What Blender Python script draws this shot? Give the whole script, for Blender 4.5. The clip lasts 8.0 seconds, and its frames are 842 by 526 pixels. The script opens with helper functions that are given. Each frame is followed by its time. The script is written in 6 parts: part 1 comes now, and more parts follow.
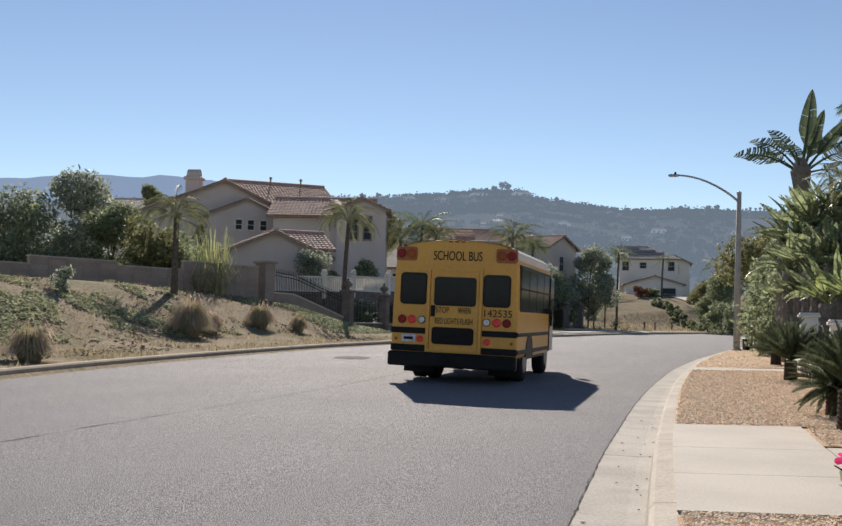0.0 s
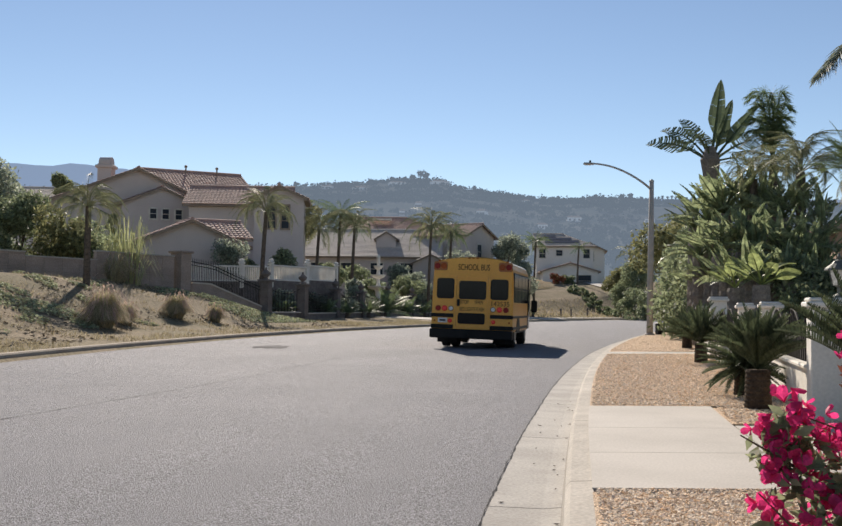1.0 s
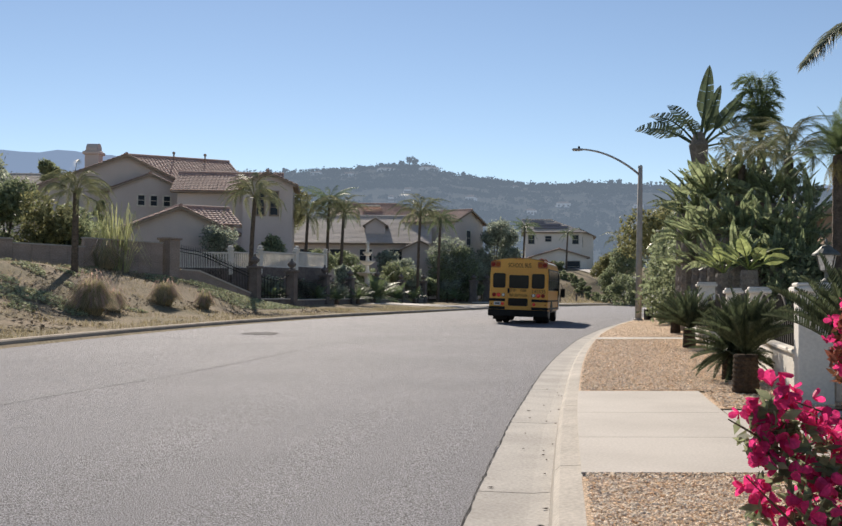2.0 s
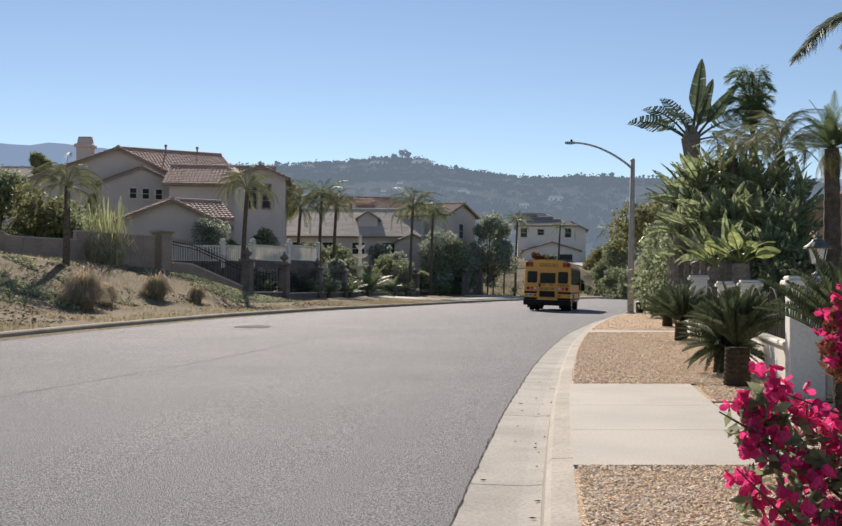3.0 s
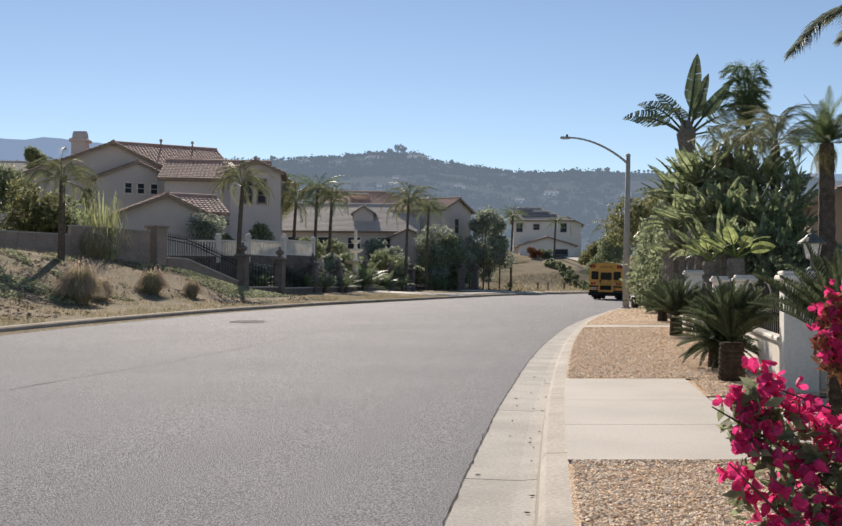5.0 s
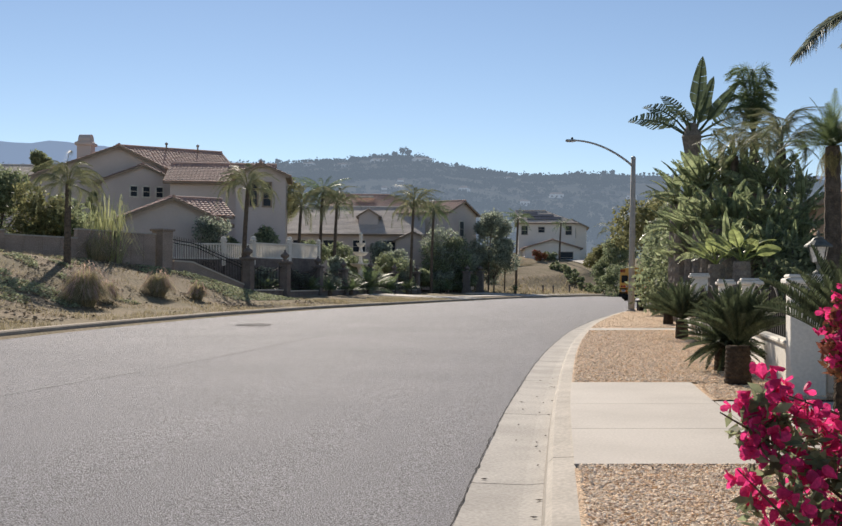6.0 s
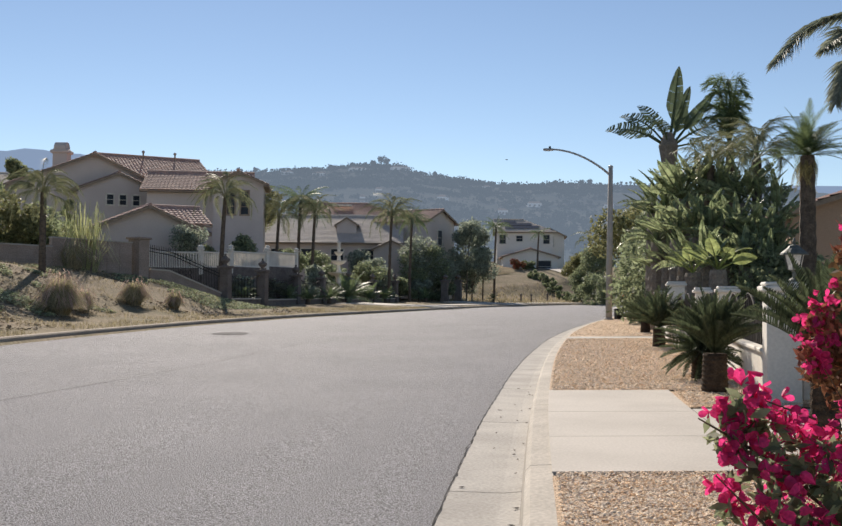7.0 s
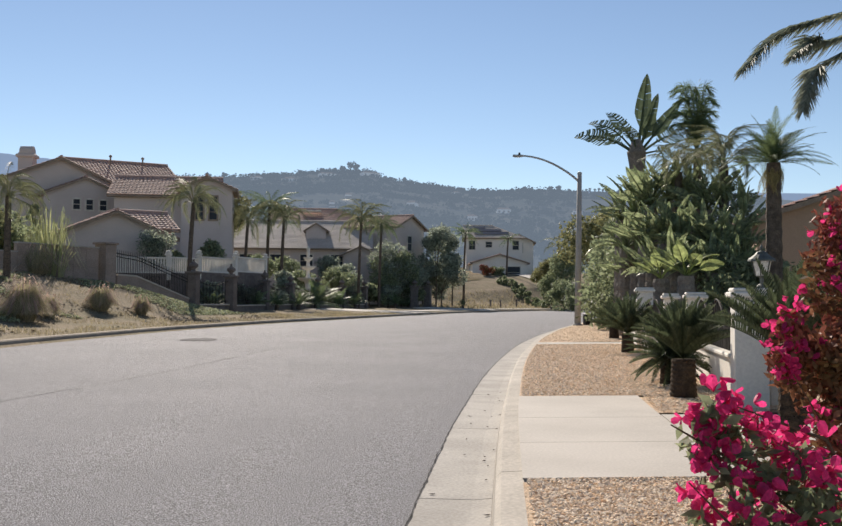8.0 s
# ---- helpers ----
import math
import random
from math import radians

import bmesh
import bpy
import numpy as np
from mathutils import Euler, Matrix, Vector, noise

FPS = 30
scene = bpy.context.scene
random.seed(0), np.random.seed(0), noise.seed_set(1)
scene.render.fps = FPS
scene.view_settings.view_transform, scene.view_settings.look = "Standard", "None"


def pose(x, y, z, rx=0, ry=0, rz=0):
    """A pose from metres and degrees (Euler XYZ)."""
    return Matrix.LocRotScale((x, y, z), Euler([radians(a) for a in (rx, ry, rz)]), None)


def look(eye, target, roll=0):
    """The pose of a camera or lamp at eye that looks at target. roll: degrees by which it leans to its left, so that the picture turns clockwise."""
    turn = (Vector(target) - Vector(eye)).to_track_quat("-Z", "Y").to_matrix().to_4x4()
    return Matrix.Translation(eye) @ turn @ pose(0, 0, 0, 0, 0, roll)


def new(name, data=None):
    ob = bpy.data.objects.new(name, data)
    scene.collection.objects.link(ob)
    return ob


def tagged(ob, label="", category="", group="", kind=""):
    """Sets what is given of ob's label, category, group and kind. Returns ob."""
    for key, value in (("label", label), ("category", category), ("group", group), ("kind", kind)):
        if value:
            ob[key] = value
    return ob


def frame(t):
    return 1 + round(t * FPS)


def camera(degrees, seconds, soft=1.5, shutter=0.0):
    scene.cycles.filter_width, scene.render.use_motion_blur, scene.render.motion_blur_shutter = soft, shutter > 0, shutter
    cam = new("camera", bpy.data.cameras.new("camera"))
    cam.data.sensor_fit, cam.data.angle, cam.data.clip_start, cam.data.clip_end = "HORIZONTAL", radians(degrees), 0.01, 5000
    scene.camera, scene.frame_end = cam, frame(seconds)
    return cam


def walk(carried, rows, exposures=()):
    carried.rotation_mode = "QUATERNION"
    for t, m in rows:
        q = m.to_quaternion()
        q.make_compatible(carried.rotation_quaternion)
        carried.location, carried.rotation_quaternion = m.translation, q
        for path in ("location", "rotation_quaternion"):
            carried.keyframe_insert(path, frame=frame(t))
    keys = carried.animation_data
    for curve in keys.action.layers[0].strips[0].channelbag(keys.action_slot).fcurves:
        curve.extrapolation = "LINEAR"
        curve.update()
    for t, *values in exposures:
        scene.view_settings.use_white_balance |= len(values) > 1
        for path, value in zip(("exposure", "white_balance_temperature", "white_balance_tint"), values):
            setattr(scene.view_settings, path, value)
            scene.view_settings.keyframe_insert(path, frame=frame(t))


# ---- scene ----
cam = camera(45.5, 8.0, soft=1.5)
PATH = [
    (0.0, -0.010, 0.016, 1.129, 6.028, 3.105, -1.212), (0.1, -0.008, 0.015, 1.127, 4.804, 3.053, -1.180),
    (0.2, -0.007, 0.012, 1.123, 3.625, 2.976, -1.150), (0.3, -0.007, 0.009, 1.117, 2.600, 2.850, -1.130),
    (0.4, -0.007, 0.004, 1.110, 1.980, 2.765, -1.100), (0.5, -0.007, 0.000, 1.105, 1.689, 2.708, -1.040),
    (0.7, -0.007, 0.002, 1.103, 1.532, 2.647, -0.800), (1.0, -0.007, 0.005, 1.104, 1.426, 2.539, -0.611),
    (1.2, -0.007, 0.003, 1.103, 1.264, 2.470, -0.520), (1.5, -0.008, 0.000, 1.102, 1.066, 2.157, -0.440),
    (2.0, -0.008, 0.002, 1.103, 0.814, 1.757, -0.450), (3.5, -0.005, 0.000, 1.101, 0.167, 1.283, -0.490),
    (4.0, -0.002, 0.003, 1.099, -0.015, 1.188, -0.550), (4.5, 0.000, 0.000, 1.100, 0.000, 1.057, -0.500),
    (6.0, -0.009, -0.006, 1.112, 0.431, 1.240, -0.400), (6.5, -0.004, 0.006, 1.106, 0.110, 1.402, -0.400),
    (7.0, -0.003, 0.026, 1.102, -0.808, 1.752, -0.385), (7.5, -0.003, 0.041, 1.101, -1.911, 1.997, -0.403),
    (8.0, -0.008, 0.055, 1.102, -2.550, 2.096, -0.408)]
walk(cam, [(t, pose(x, y, z, 90 + pitch, roll, yaw)) for t, x, y, z, yaw, pitch, roll in PATH], [(0.0, 0.74, 6950, 13), (8.0, 0.74, 6950, 13)])

# ---- sky, sun, exposure ----
SUN_AZ, SUN_EL = -11.0, 28.5          # degrees right of +y, degrees up
world = bpy.data.worlds.new("sky")
scene.world = world
world.use_nodes = True
wn = world.node_tree.nodes
sky = wn.new("ShaderNodeTexSky")
sky.sky_type = 'NISHITA'
sky.sun_disc = False
sky.sun_elevation = radians(SUN_EL)
sky.sun_rotation = radians(SUN_AZ)
sky.altitude, sky.air_density, sky.dust_density, sky.ozone_density = 1600.0, 1.0, 0.04, 1.9
wn["Background"].inputs["Strength"].default_value = 0.066
world.node_tree.links.new(sky.outputs[0], wn["Background"].inputs["Color"])
sun_data = bpy.data.lights.new("sun", 'SUN')
sun_data.energy, sun_data.angle, sun_data.color = 4.1, radians(0.55), (1.0, 0.94, 0.85)
sun = new("sun", sun_data)
sa, se = radians(SUN_AZ), radians(SUN_EL)
sun.matrix_world = look((math.sin(sa) * math.cos(se) * 50, math.cos(sa) * math.cos(se) * 50, math.sin(se) * 50), (0, 0, 0))


# ---- materials ----
def mat(name, a, b=None, rough=0.8, metal=0.0, scale=3.0, fine=40.0, bump=0.15, dist=0.01, vary=0.0, spec=0.12, trans=0.0, coord="Object", mid=(0.35, 0.65), grit=0.25):
    """Two base colours mixed by a coarse noise, darkened and lightened a little by a fine one, with a bump."""
    m = bpy.data.materials.new(name)
    m.use_nodes = True
    n, l = m.node_tree.nodes, m.node_tree.links
    p = n["Principled BSDF"]
    p.inputs["Roughness"].default_value = rough
    p.inputs["Metallic"].default_value = metal
    p.inputs["Specular IOR Level"].default_value = spec
    b = b or tuple(c * 0.75 for c in a)
    if trans:  # the leaf colour is split between what it reflects and what it lets through
        a, b = (tuple(min(.85, c * (1 + trans * 1.5)) for c in q) for q in (a, b))
    tc = n.new("ShaderNodeTexCoord")
    n1, n2 = n.new("ShaderNodeTexNoise"), n.new("ShaderNodeTexNoise")
    n1.inputs["Scale"].default_value, n2.inputs["Scale"].default_value = scale, fine
    n1.inputs["Detail"].default_value = n2.inputs["Detail"].default_value = 4.0
    ramp = n.new("ShaderNodeValToRGB")
    ramp.color_ramp.elements[0].position, ramp.color_ramp.elements[1].position = mid
    ramp.color_ramp.elements[0].color, ramp.color_ramp.elements[1].color = (*a, 1), (*b, 1)
    for q in (n1, n2):
        l.new(tc.outputs[coord], q.inputs["Vector"])
    l.new(n1.outputs["Fac"], ramp.inputs["Fac"])
    hsv = n.new("ShaderNodeHueSaturation")
    mr = n.new("ShaderNodeMapRange")
    mr.inputs["From Min"].default_value, mr.inputs["From Max"].default_value = 0.3, 0.7
    mr.inputs["To Min"].default_value, mr.inputs["To Max"].default_value = 1 - grit, 1 + grit
    l.new(n2.outputs["Fac"], mr.inputs["Value"])
    out = mr.outputs["Result"]
    if vary:
        oi, gi = n.new("ShaderNodeObjectInfo"), n.new("ShaderNodeNewGeometry")
        add = n.new("ShaderNodeMath"); add.operation = 'ADD'
        fr = n.new("ShaderNodeMath"); fr.operation = 'FRACT'
        l.new(oi.outputs["Random"], add.inputs[0]); l.new(gi.outputs["Random Per Island"], add.inputs[1])
        l.new(add.outputs[0], fr.inputs[0])
        vr = n.new("ShaderNodeMapRange")
        vr.inputs["To Min"].default_value, vr.inputs["To Max"].default_value = 1 - vary, 1 + vary
        l.new(fr.outputs[0], vr.inputs["Value"])
        mul = n.new("ShaderNodeMath"); mul.operation = 'MULTIPLY'
        l.new(out, mul.inputs[0]); l.new(vr.outputs["Result"], mul.inputs[1])
        out = mul.outputs[0]
    l.new(out, hsv.inputs["Value"])
    l.new(ramp.outputs["Color"], hsv.inputs["Color"])
    l.new(hsv.outputs["Color"], p.inputs["Base Color"])
    if bump:
        bp = n.new("ShaderNodeBump")
        bp.inputs["Strength"].default_value, bp.inputs["Distance"].default_value = bump, dist
        l.new(n2.outputs["Fac"], bp.inputs["Height"])
        l.new(bp.outputs["Normal"], p.inputs["Normal"])
    if trans:
        t = n.new("ShaderNodeBsdfTranslucent")
        l.new(hsv.outputs["Color"], t.inputs["Color"])
        mx = n.new("ShaderNodeMixShader")
        mx.inputs["Fac"].default_value = trans
        l.new(p.outputs[0], mx.inputs[1]); l.new(t.outputs[0], mx.inputs[2])
        l.new(mx.outputs[0], n["Material Output"].inputs["Surface"])
    return m


def glow(name, col, strength, base=None):
    m = bpy.data.materials.new(name)
    m.use_nodes = True
    p = m.node_tree.nodes["Principled BSDF"]
    p.inputs["Base Color"].default_value = (*(base or col), 1)
    p.inputs["Roughness"].default_value = 0.25
    p.inputs["Emission Color"].default_value = (*col, 1)
    p.inputs["Emission Strength"].default_value = strength
    return m


M = dict(
    asphalt=mat("asphalt", (0.176, 0.176, 0.190), (0.204, 0.203, 0.216), rough=0.86, scale=0.35, fine=110, bump=1.0, dist=0.016, grit=1.1, spec=0.25),
    crack=mat("crack_filler", (0.07, 0.068, 0.066), rough=0.95, spec=0.03),
    patch=mat("oil_stain", (0.11, 0.107, 0.106), (0.165, 0.16, 0.162), rough=0.95, spec=0.05),
    concrete=mat("concrete", (0.53, 0.49, 0.435), (0.46, 0.425, 0.375), rough=0.85, scale=1.2, fine=60, bump=0.2, grit=0.1),
    kerb_old=mat("weathered_kerb", (0.44, 0.37, 0.29), (0.33, 0.275, 0.215), rough=0.9, scale=1.2, fine=45, bump=0.35, grit=0.25),
    gutter=mat("gutter_concrete", (0.43, 0.405, 0.365), (0.33, 0.31, 0.28), rough=0.85, scale=1.5, fine=50, bump=0.3, grit=0.18),
    kerb=mat("kerb_concrete", (0.50, 0.455, 0.39), (0.38, 0.345, 0.295), rough=0.85, scale=1.8, fine=50, bump=0.3, grit=0.18),
    gravel=mat("gravel_bed", (0.72, 0.56, 0.41), (0.62, 0.46, 0.32), spec=0.05, rough=0.9, scale=6, fine=70, bump=1.0, dist=0.03, grit=0.5),
    pebble=mat("pebble", (0.86, 0.72, 0.55), (0.76, 0.58, 0.41), rough=0.7, scale=20, fine=90, vary=0.32, spec=0.1, bump=0.2),
    dirt=mat("dry_ground", (0.27, 0.215, 0.15), (0.185, 0.16, 0.10), rough=0.95, scale=0.35, fine=9, bump=0.8, dist=0.05, grit=0.35, spec=0.04),
    stucco_tan=mat("tan_stucco", (0.58, 0.51, 0.475), (0.53, 0.465, 0.43), rough=0.9, scale=0.6, fine=30, bump=0.3, grit=0.08),
    stucco_cream=mat("cream_stucco", (0.76, 0.72, 0.66), (0.70, 0.66, 0.60), rough=0.9, scale=0.6, fine=30, bump=0.3, grit=0.06),
    stucco_white=mat("white_stucco", (0.74, 0.71, 0.65), (0.64, 0.61, 0.55), rough=0.85, scale=1.5, fine=35, bump=0.35, grit=0.08),
    stucco_brown=mat("brown_stucco", (0.46, 0.32, 0.23), (0.41, 0.29, 0.21), rough=0.9, scale=0.6, fine=30, bump=0.3, grit=0.08),
    stone=mat("dark_stone", (0.19, 0.165, 0.15), (0.14, 0.12, 0.11), rough=0.9, scale=3, fine=20, bump=0.4),
    block=mat("brown_block", (0.36, 0.29, 0.25), (0.29, 0.235, 0.20), rough=0.9, scale=1.5, fine=20, bump=0.3, vary=0.08),
    tile_red=mat("terracotta_tile", (0.50, 0.33, 0.27), (0.42, 0.28, 0.235), rough=0.8, scale=1.2, fine=14, bump=0.3, grit=0.25),
    tile_tan=mat("tan_flat_tile", (0.56, 0.49, 0.43), (0.49, 0.425, 0.37), rough=0.8, scale=1.0, fine=12, bump=0.3, grit=0.2),
    trim=mat("eave_trim", (0.33, 0.26, 0.2), rough=0.7),
    trim_light=mat("light_trim", (0.70, 0.66, 0.58), rough=0.7, grit=0.05),
    glass=mat("window_glass", (0.04, 0.05, 0.06), (0.03, 0.035, 0.045), rough=0.35, spec=0.1, bump=0.0),
    solar=mat("solar_cell", (0.03, 0.032, 0.045), rough=0.3, spec=0.25, bump=0.0),
    iron=mat("wrought_iron", (0.04, 0.037, 0.034), rough=0.8, spec=0.1),
    steel=mat("galvanised_steel", (0.42, 0.42, 0.41), (0.35, 0.35, 0.34), rough=0.5, metal=0.7, scale=4, grit=0.1),
    post=mat("concrete_post", (0.44, 0.41, 0.37), (0.37, 0.345, 0.31), rough=0.8, scale=4, grit=0.12),
    bark=mat("palm_bark", (0.15, 0.12, 0.095), (0.09, 0.072, 0.058), rough=0.95, scale=8, fine=30, bump=0.8, dist=0.03),
    cycad_bark=mat("cycad_bark", (0.10, 0.075, 0.055), (0.055, 0.042, 0.033), rough=0.95, scale=14, fine=60, bump=1.0, dist=0.03, spec=0.03),
    bark_grey=mat("grey_palm_bark", (0.24, 0.21, 0.18), (0.17, 0.15, 0.13), rough=0.95, scale=6, fine=25, bump=0.6, dist=0.02),
    cycad=mat("cycad_leaf", (0.042, 0.056, 0.03), (0.058, 0.07, 0.038), rough=0.6, scale=6, trans=0.35, vary=0.35, bump=0, spec=0.2),
    palm=mat("palm_leaf", (0.08, 0.115, 0.055), (0.11, 0.14, 0.065), rough=0.5, scale=4, trans=0.4, vary=0.35, bump=0, spec=0.4),
    palm_dry=mat("dry_palm_leaf", (0.26, 0.22, 0.10), (0.18, 0.15, 0.07), rough=0.7, scale=4, trans=0.35, vary=0.3, bump=0),
    queen=mat("feather_palm_leaf", (0.15, 0.165, 0.095), (0.22, 0.215, 0.125), rough=0.55, scale=3, trans=0.35, vary=0.3, bump=0),
    palm_grey=mat("grey_palm_leaf", (0.13, 0.15, 0.115), (0.19, 0.20, 0.15), rough=0.5, scale=3, trans=0.35, vary=0.3, bump=0, spec=0.1),
    banana=mat("banana_leaf", (0.13, 0.16, 0.06), (0.18, 0.205, 0.085), rough=0.45, scale=2, trans=0.5, vary=0.25, bump=0, spec=0.3),
    paddle=mat("broad_leaf", (0.115, 0.145, 0.075), (0.17, 0.19, 0.105), rough=0.34, scale=3, trans=0.5, vary=0.4, bump=0, spec=0.4),
    paddle_dark=mat("grey_broad_leaf", (0.075, 0.10, 0.06), (0.10, 0.125, 0.075), rough=0.85, scale=3, trans=0.25, vary=0.2, bump=0, spec=0.05),
    leaf=mat("tree_leaf", (0.12, 0.145, 0.085), (0.15, 0.168, 0.10), rough=0.55, scale=3, trans=0.5, vary=0.45, bump=0),
    leaf_olive=mat("olive_leaf", (0.12, 0.125, 0.06), (0.16, 0.155, 0.075), rough=0.6, scale=3, trans=0.4, vary=0.4, bump=0),
    leaf_grey=mat("grey_green_leaf", (0.15, 0.175, 0.135), (0.18, 0.20, 0.155), rough=0.55, scale=3, trans=0.5, vary=0.45, bump=0, spec=0.25),
    leaf_yellow=mat("yellow_leaf", (0.24, 0.26, 0.13), (0.33, 0.33, 0.18), rough=0.6, scale=3, trans=0.35, vary=0.3, bump=0),
    ivy=mat("ivy_leaf", (0.21, 0.235, 0.14), (0.27, 0.285, 0.18), rough=0.75, scale=2, trans=0.3, vary=0.4, bump=0, spec=0.08),
    straw=mat("dry_grass", (0.27, 0.23, 0.15), (0.21, 0.18, 0.11), rough=0.8, scale=3, trans=0.35, vary=0.35, bump=0),
    dead_stem=mat("dead_stem", (0.26, 0.21, 0.15), (0.33, 0.27, 0.20), rough=0.9, scale=3, vary=0.4, bump=0, spec=0.05),
    patina=mat("weathered_bronze", (0.16, 0.175, 0.16), (0.10, 0.105, 0.095), rough=0.6, scale=20, metal=0.3),
    tuft=mat("fountain_grass", (0.25, 0.23, 0.14), (0.32, 0.275, 0.185), rough=0.7, scale=2, trans=0.45, vary=0.35, bump=0),
    plume=mat("grass_plume", (0.34, 0.25, 0.21), (0.28, 0.2, 0.16), rough=0.8, trans=0.4, vary=0.25, bump=0),
    bract=mat("magenta_bract", (0.47, 0.04, 0.145), (0.36, 0.025, 0.105), rough=0.55, scale=25, trans=0.5, vary=0.3, bump=0),
    twig=mat("twig", (0.12, 0.08, 0.055), rough=0.9),
    red_leaf=mat("reddish_leaf", (0.22, 0.06, 0.05), (0.12, 0.09, 0.04), rough=0.6, trans=0.3, vary=0.4, bump=0),
    hill=mat("hazy_hillside", (0.032, 0.038, 0.03), (0.055, 0.05, 0.04), rough=1.0, scale=0.02, fine=0.12, bump=0, grit=0.2, mid=(0.25, 0.8), spec=0.0),
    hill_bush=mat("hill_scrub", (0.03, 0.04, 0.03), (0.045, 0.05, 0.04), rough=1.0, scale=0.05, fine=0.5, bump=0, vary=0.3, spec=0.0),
    far_wall=mat("hazy_stucco", (0.42, 0.39, 0.36), rough=1.0, bump=0, spec=0.0),
    far_roof=mat("hazy_tile", (0.14, 0.11, 0.09), rough=1.0, bump=0, spec=0.0),
    yellow=mat("school_bus_yellow", (0.76, 0.37, 0.055), (0.69, 0.33, 0.05), rough=0.35, scale=1.2, fine=20, bump=0.02, grit=0.06, spec=0.5),
    bus_roof=mat("white_bus_roof", (0.55, 0.52, 0.42), (0.5, 0.46, 0.36), rough=0.4, grit=0.05),
    black=mat("black_paint", (0.012, 0.012, 0.012), (0.018, 0.018, 0.018), rough=0.45, grit=0.1),
    rubber=mat("tyre_rubber", (0.02, 0.02, 0.02), (0.028, 0.027, 0.026), rough=0.85),
    bus_glass=mat("dark_bus_glass", (0.012, 0.014, 0.018), rough=0.12, spec=0.15, bump=0.0),
    red_lens=glow("red_lens", (0.9, 0.03, 0.02), 0.0, (0.35, 0.02, 0.02)),
    brake=glow("brake_lens", (1.0, 0.05, 0.03), 0.045, (0.4, 0.02, 0.02)),
    amber_lens=mat("amber_lens", (0.42, 0.10, 0.03), rough=0.25, bump=0),
    dim_lens=mat("dull_red_lens", (0.28, 0.03, 0.025), rough=0.3, bump=0),
    amber_dull=mat("weathered_amber_panel", (0.40, 0.17, 0.07), (0.34, 0.13, 0.06), rough=0.5, bump=0),
    clear_lens=mat("clear_lens", (0.75, 0.75, 0.72), rough=0.2, bump=0),
    plate=mat("plate_white", (0.7, 0.7, 0.7), rough=0.5, bump=0),
    lantern_glass=mat("frosted_lantern_glass", (0.62, 0.6, 0.55), rough=0.4, trans=0.4, bump=0),
)
# aerial haze over the hills is put into these materials as blue emission
for far, haze in (("hill", 0.28), ("hill_bush", 0.26), ("far_wall", 0.30), ("far_roof", 0.26)):
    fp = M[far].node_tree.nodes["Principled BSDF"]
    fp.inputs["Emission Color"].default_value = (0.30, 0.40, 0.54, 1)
    fp.inputs["Emission Strength"].default_value = haze
# mountain haze is painted in: bluish base colour plus a blue glow
mount = bpy.data.materials.new("hazy_mountain")
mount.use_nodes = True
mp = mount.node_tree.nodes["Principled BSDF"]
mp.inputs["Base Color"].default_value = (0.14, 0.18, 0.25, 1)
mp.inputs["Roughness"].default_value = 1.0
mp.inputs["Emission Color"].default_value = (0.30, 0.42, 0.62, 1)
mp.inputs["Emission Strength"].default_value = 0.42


# ---- building helpers ----
def thing(name, m, label, category, group="", kind=""):
    e = new(name)
    e.empty_display_size = 0.2
    e.matrix_basis = m
    return tagged(e, label, category, group, kind)


def mesh_of(name, bm, material, smooth=False):
    me = bpy.data.meshes.new(name)
    bm.to_mesh(me)
    bm.free()
    if material:
        me.materials.append(material)
    if smooth:
        me.polygons.foreach_set("use_smooth", [True] * len(me.polygons))
    return me


def part(name, bm, material, parent, label="", m=None, smooth=False):
    me = bm if isinstance(bm, bpy.types.Mesh) else mesh_of(name, bm, material, smooth)
    ob = new(name, me)
    if parent is not None:
        ob.parent = parent
    if m is not None:
        ob.matrix_basis = m
    return tagged(ob, label) if label else ob


def raw(name, verts, faces, material, smooth=False):
    me = bpy.data.meshes.new(name)
    me.from_pydata([tuple(v) for v in verts], [], faces)
    me.materials.append(material)
    if smooth:
        me.polygons.foreach_set("use_smooth", [True] * len(me.polygons))
    return me


def box(bm, x0, x1, y0, y1, z0, z1, bevel=0.0, m=None):
    r = bmesh.ops.create_cube(bm, size=1.0)
    vs = r["verts"]
    for v in vs:
        v.co = Vector((x0 + (v.co.x + .5) * (x1 - x0), y0 + (v.co.y + .5) * (y1 - y0), z0 + (v.co.z + .5) * (z1 - z0)))
    if bevel:
        es = list({e for v in vs for e in v.link_edges})
        r2 = bmesh.ops.bevel(bm, geom=es, offset=bevel, segments=1, affect='EDGES')
        vs = r2["verts"]
    if m is not None:
        bmesh.ops.transform(bm, matrix=m, verts=list(set(vs)))
    return bm


def boxed(*a, **k):
    return box(bmesh.new(), *a, **k)


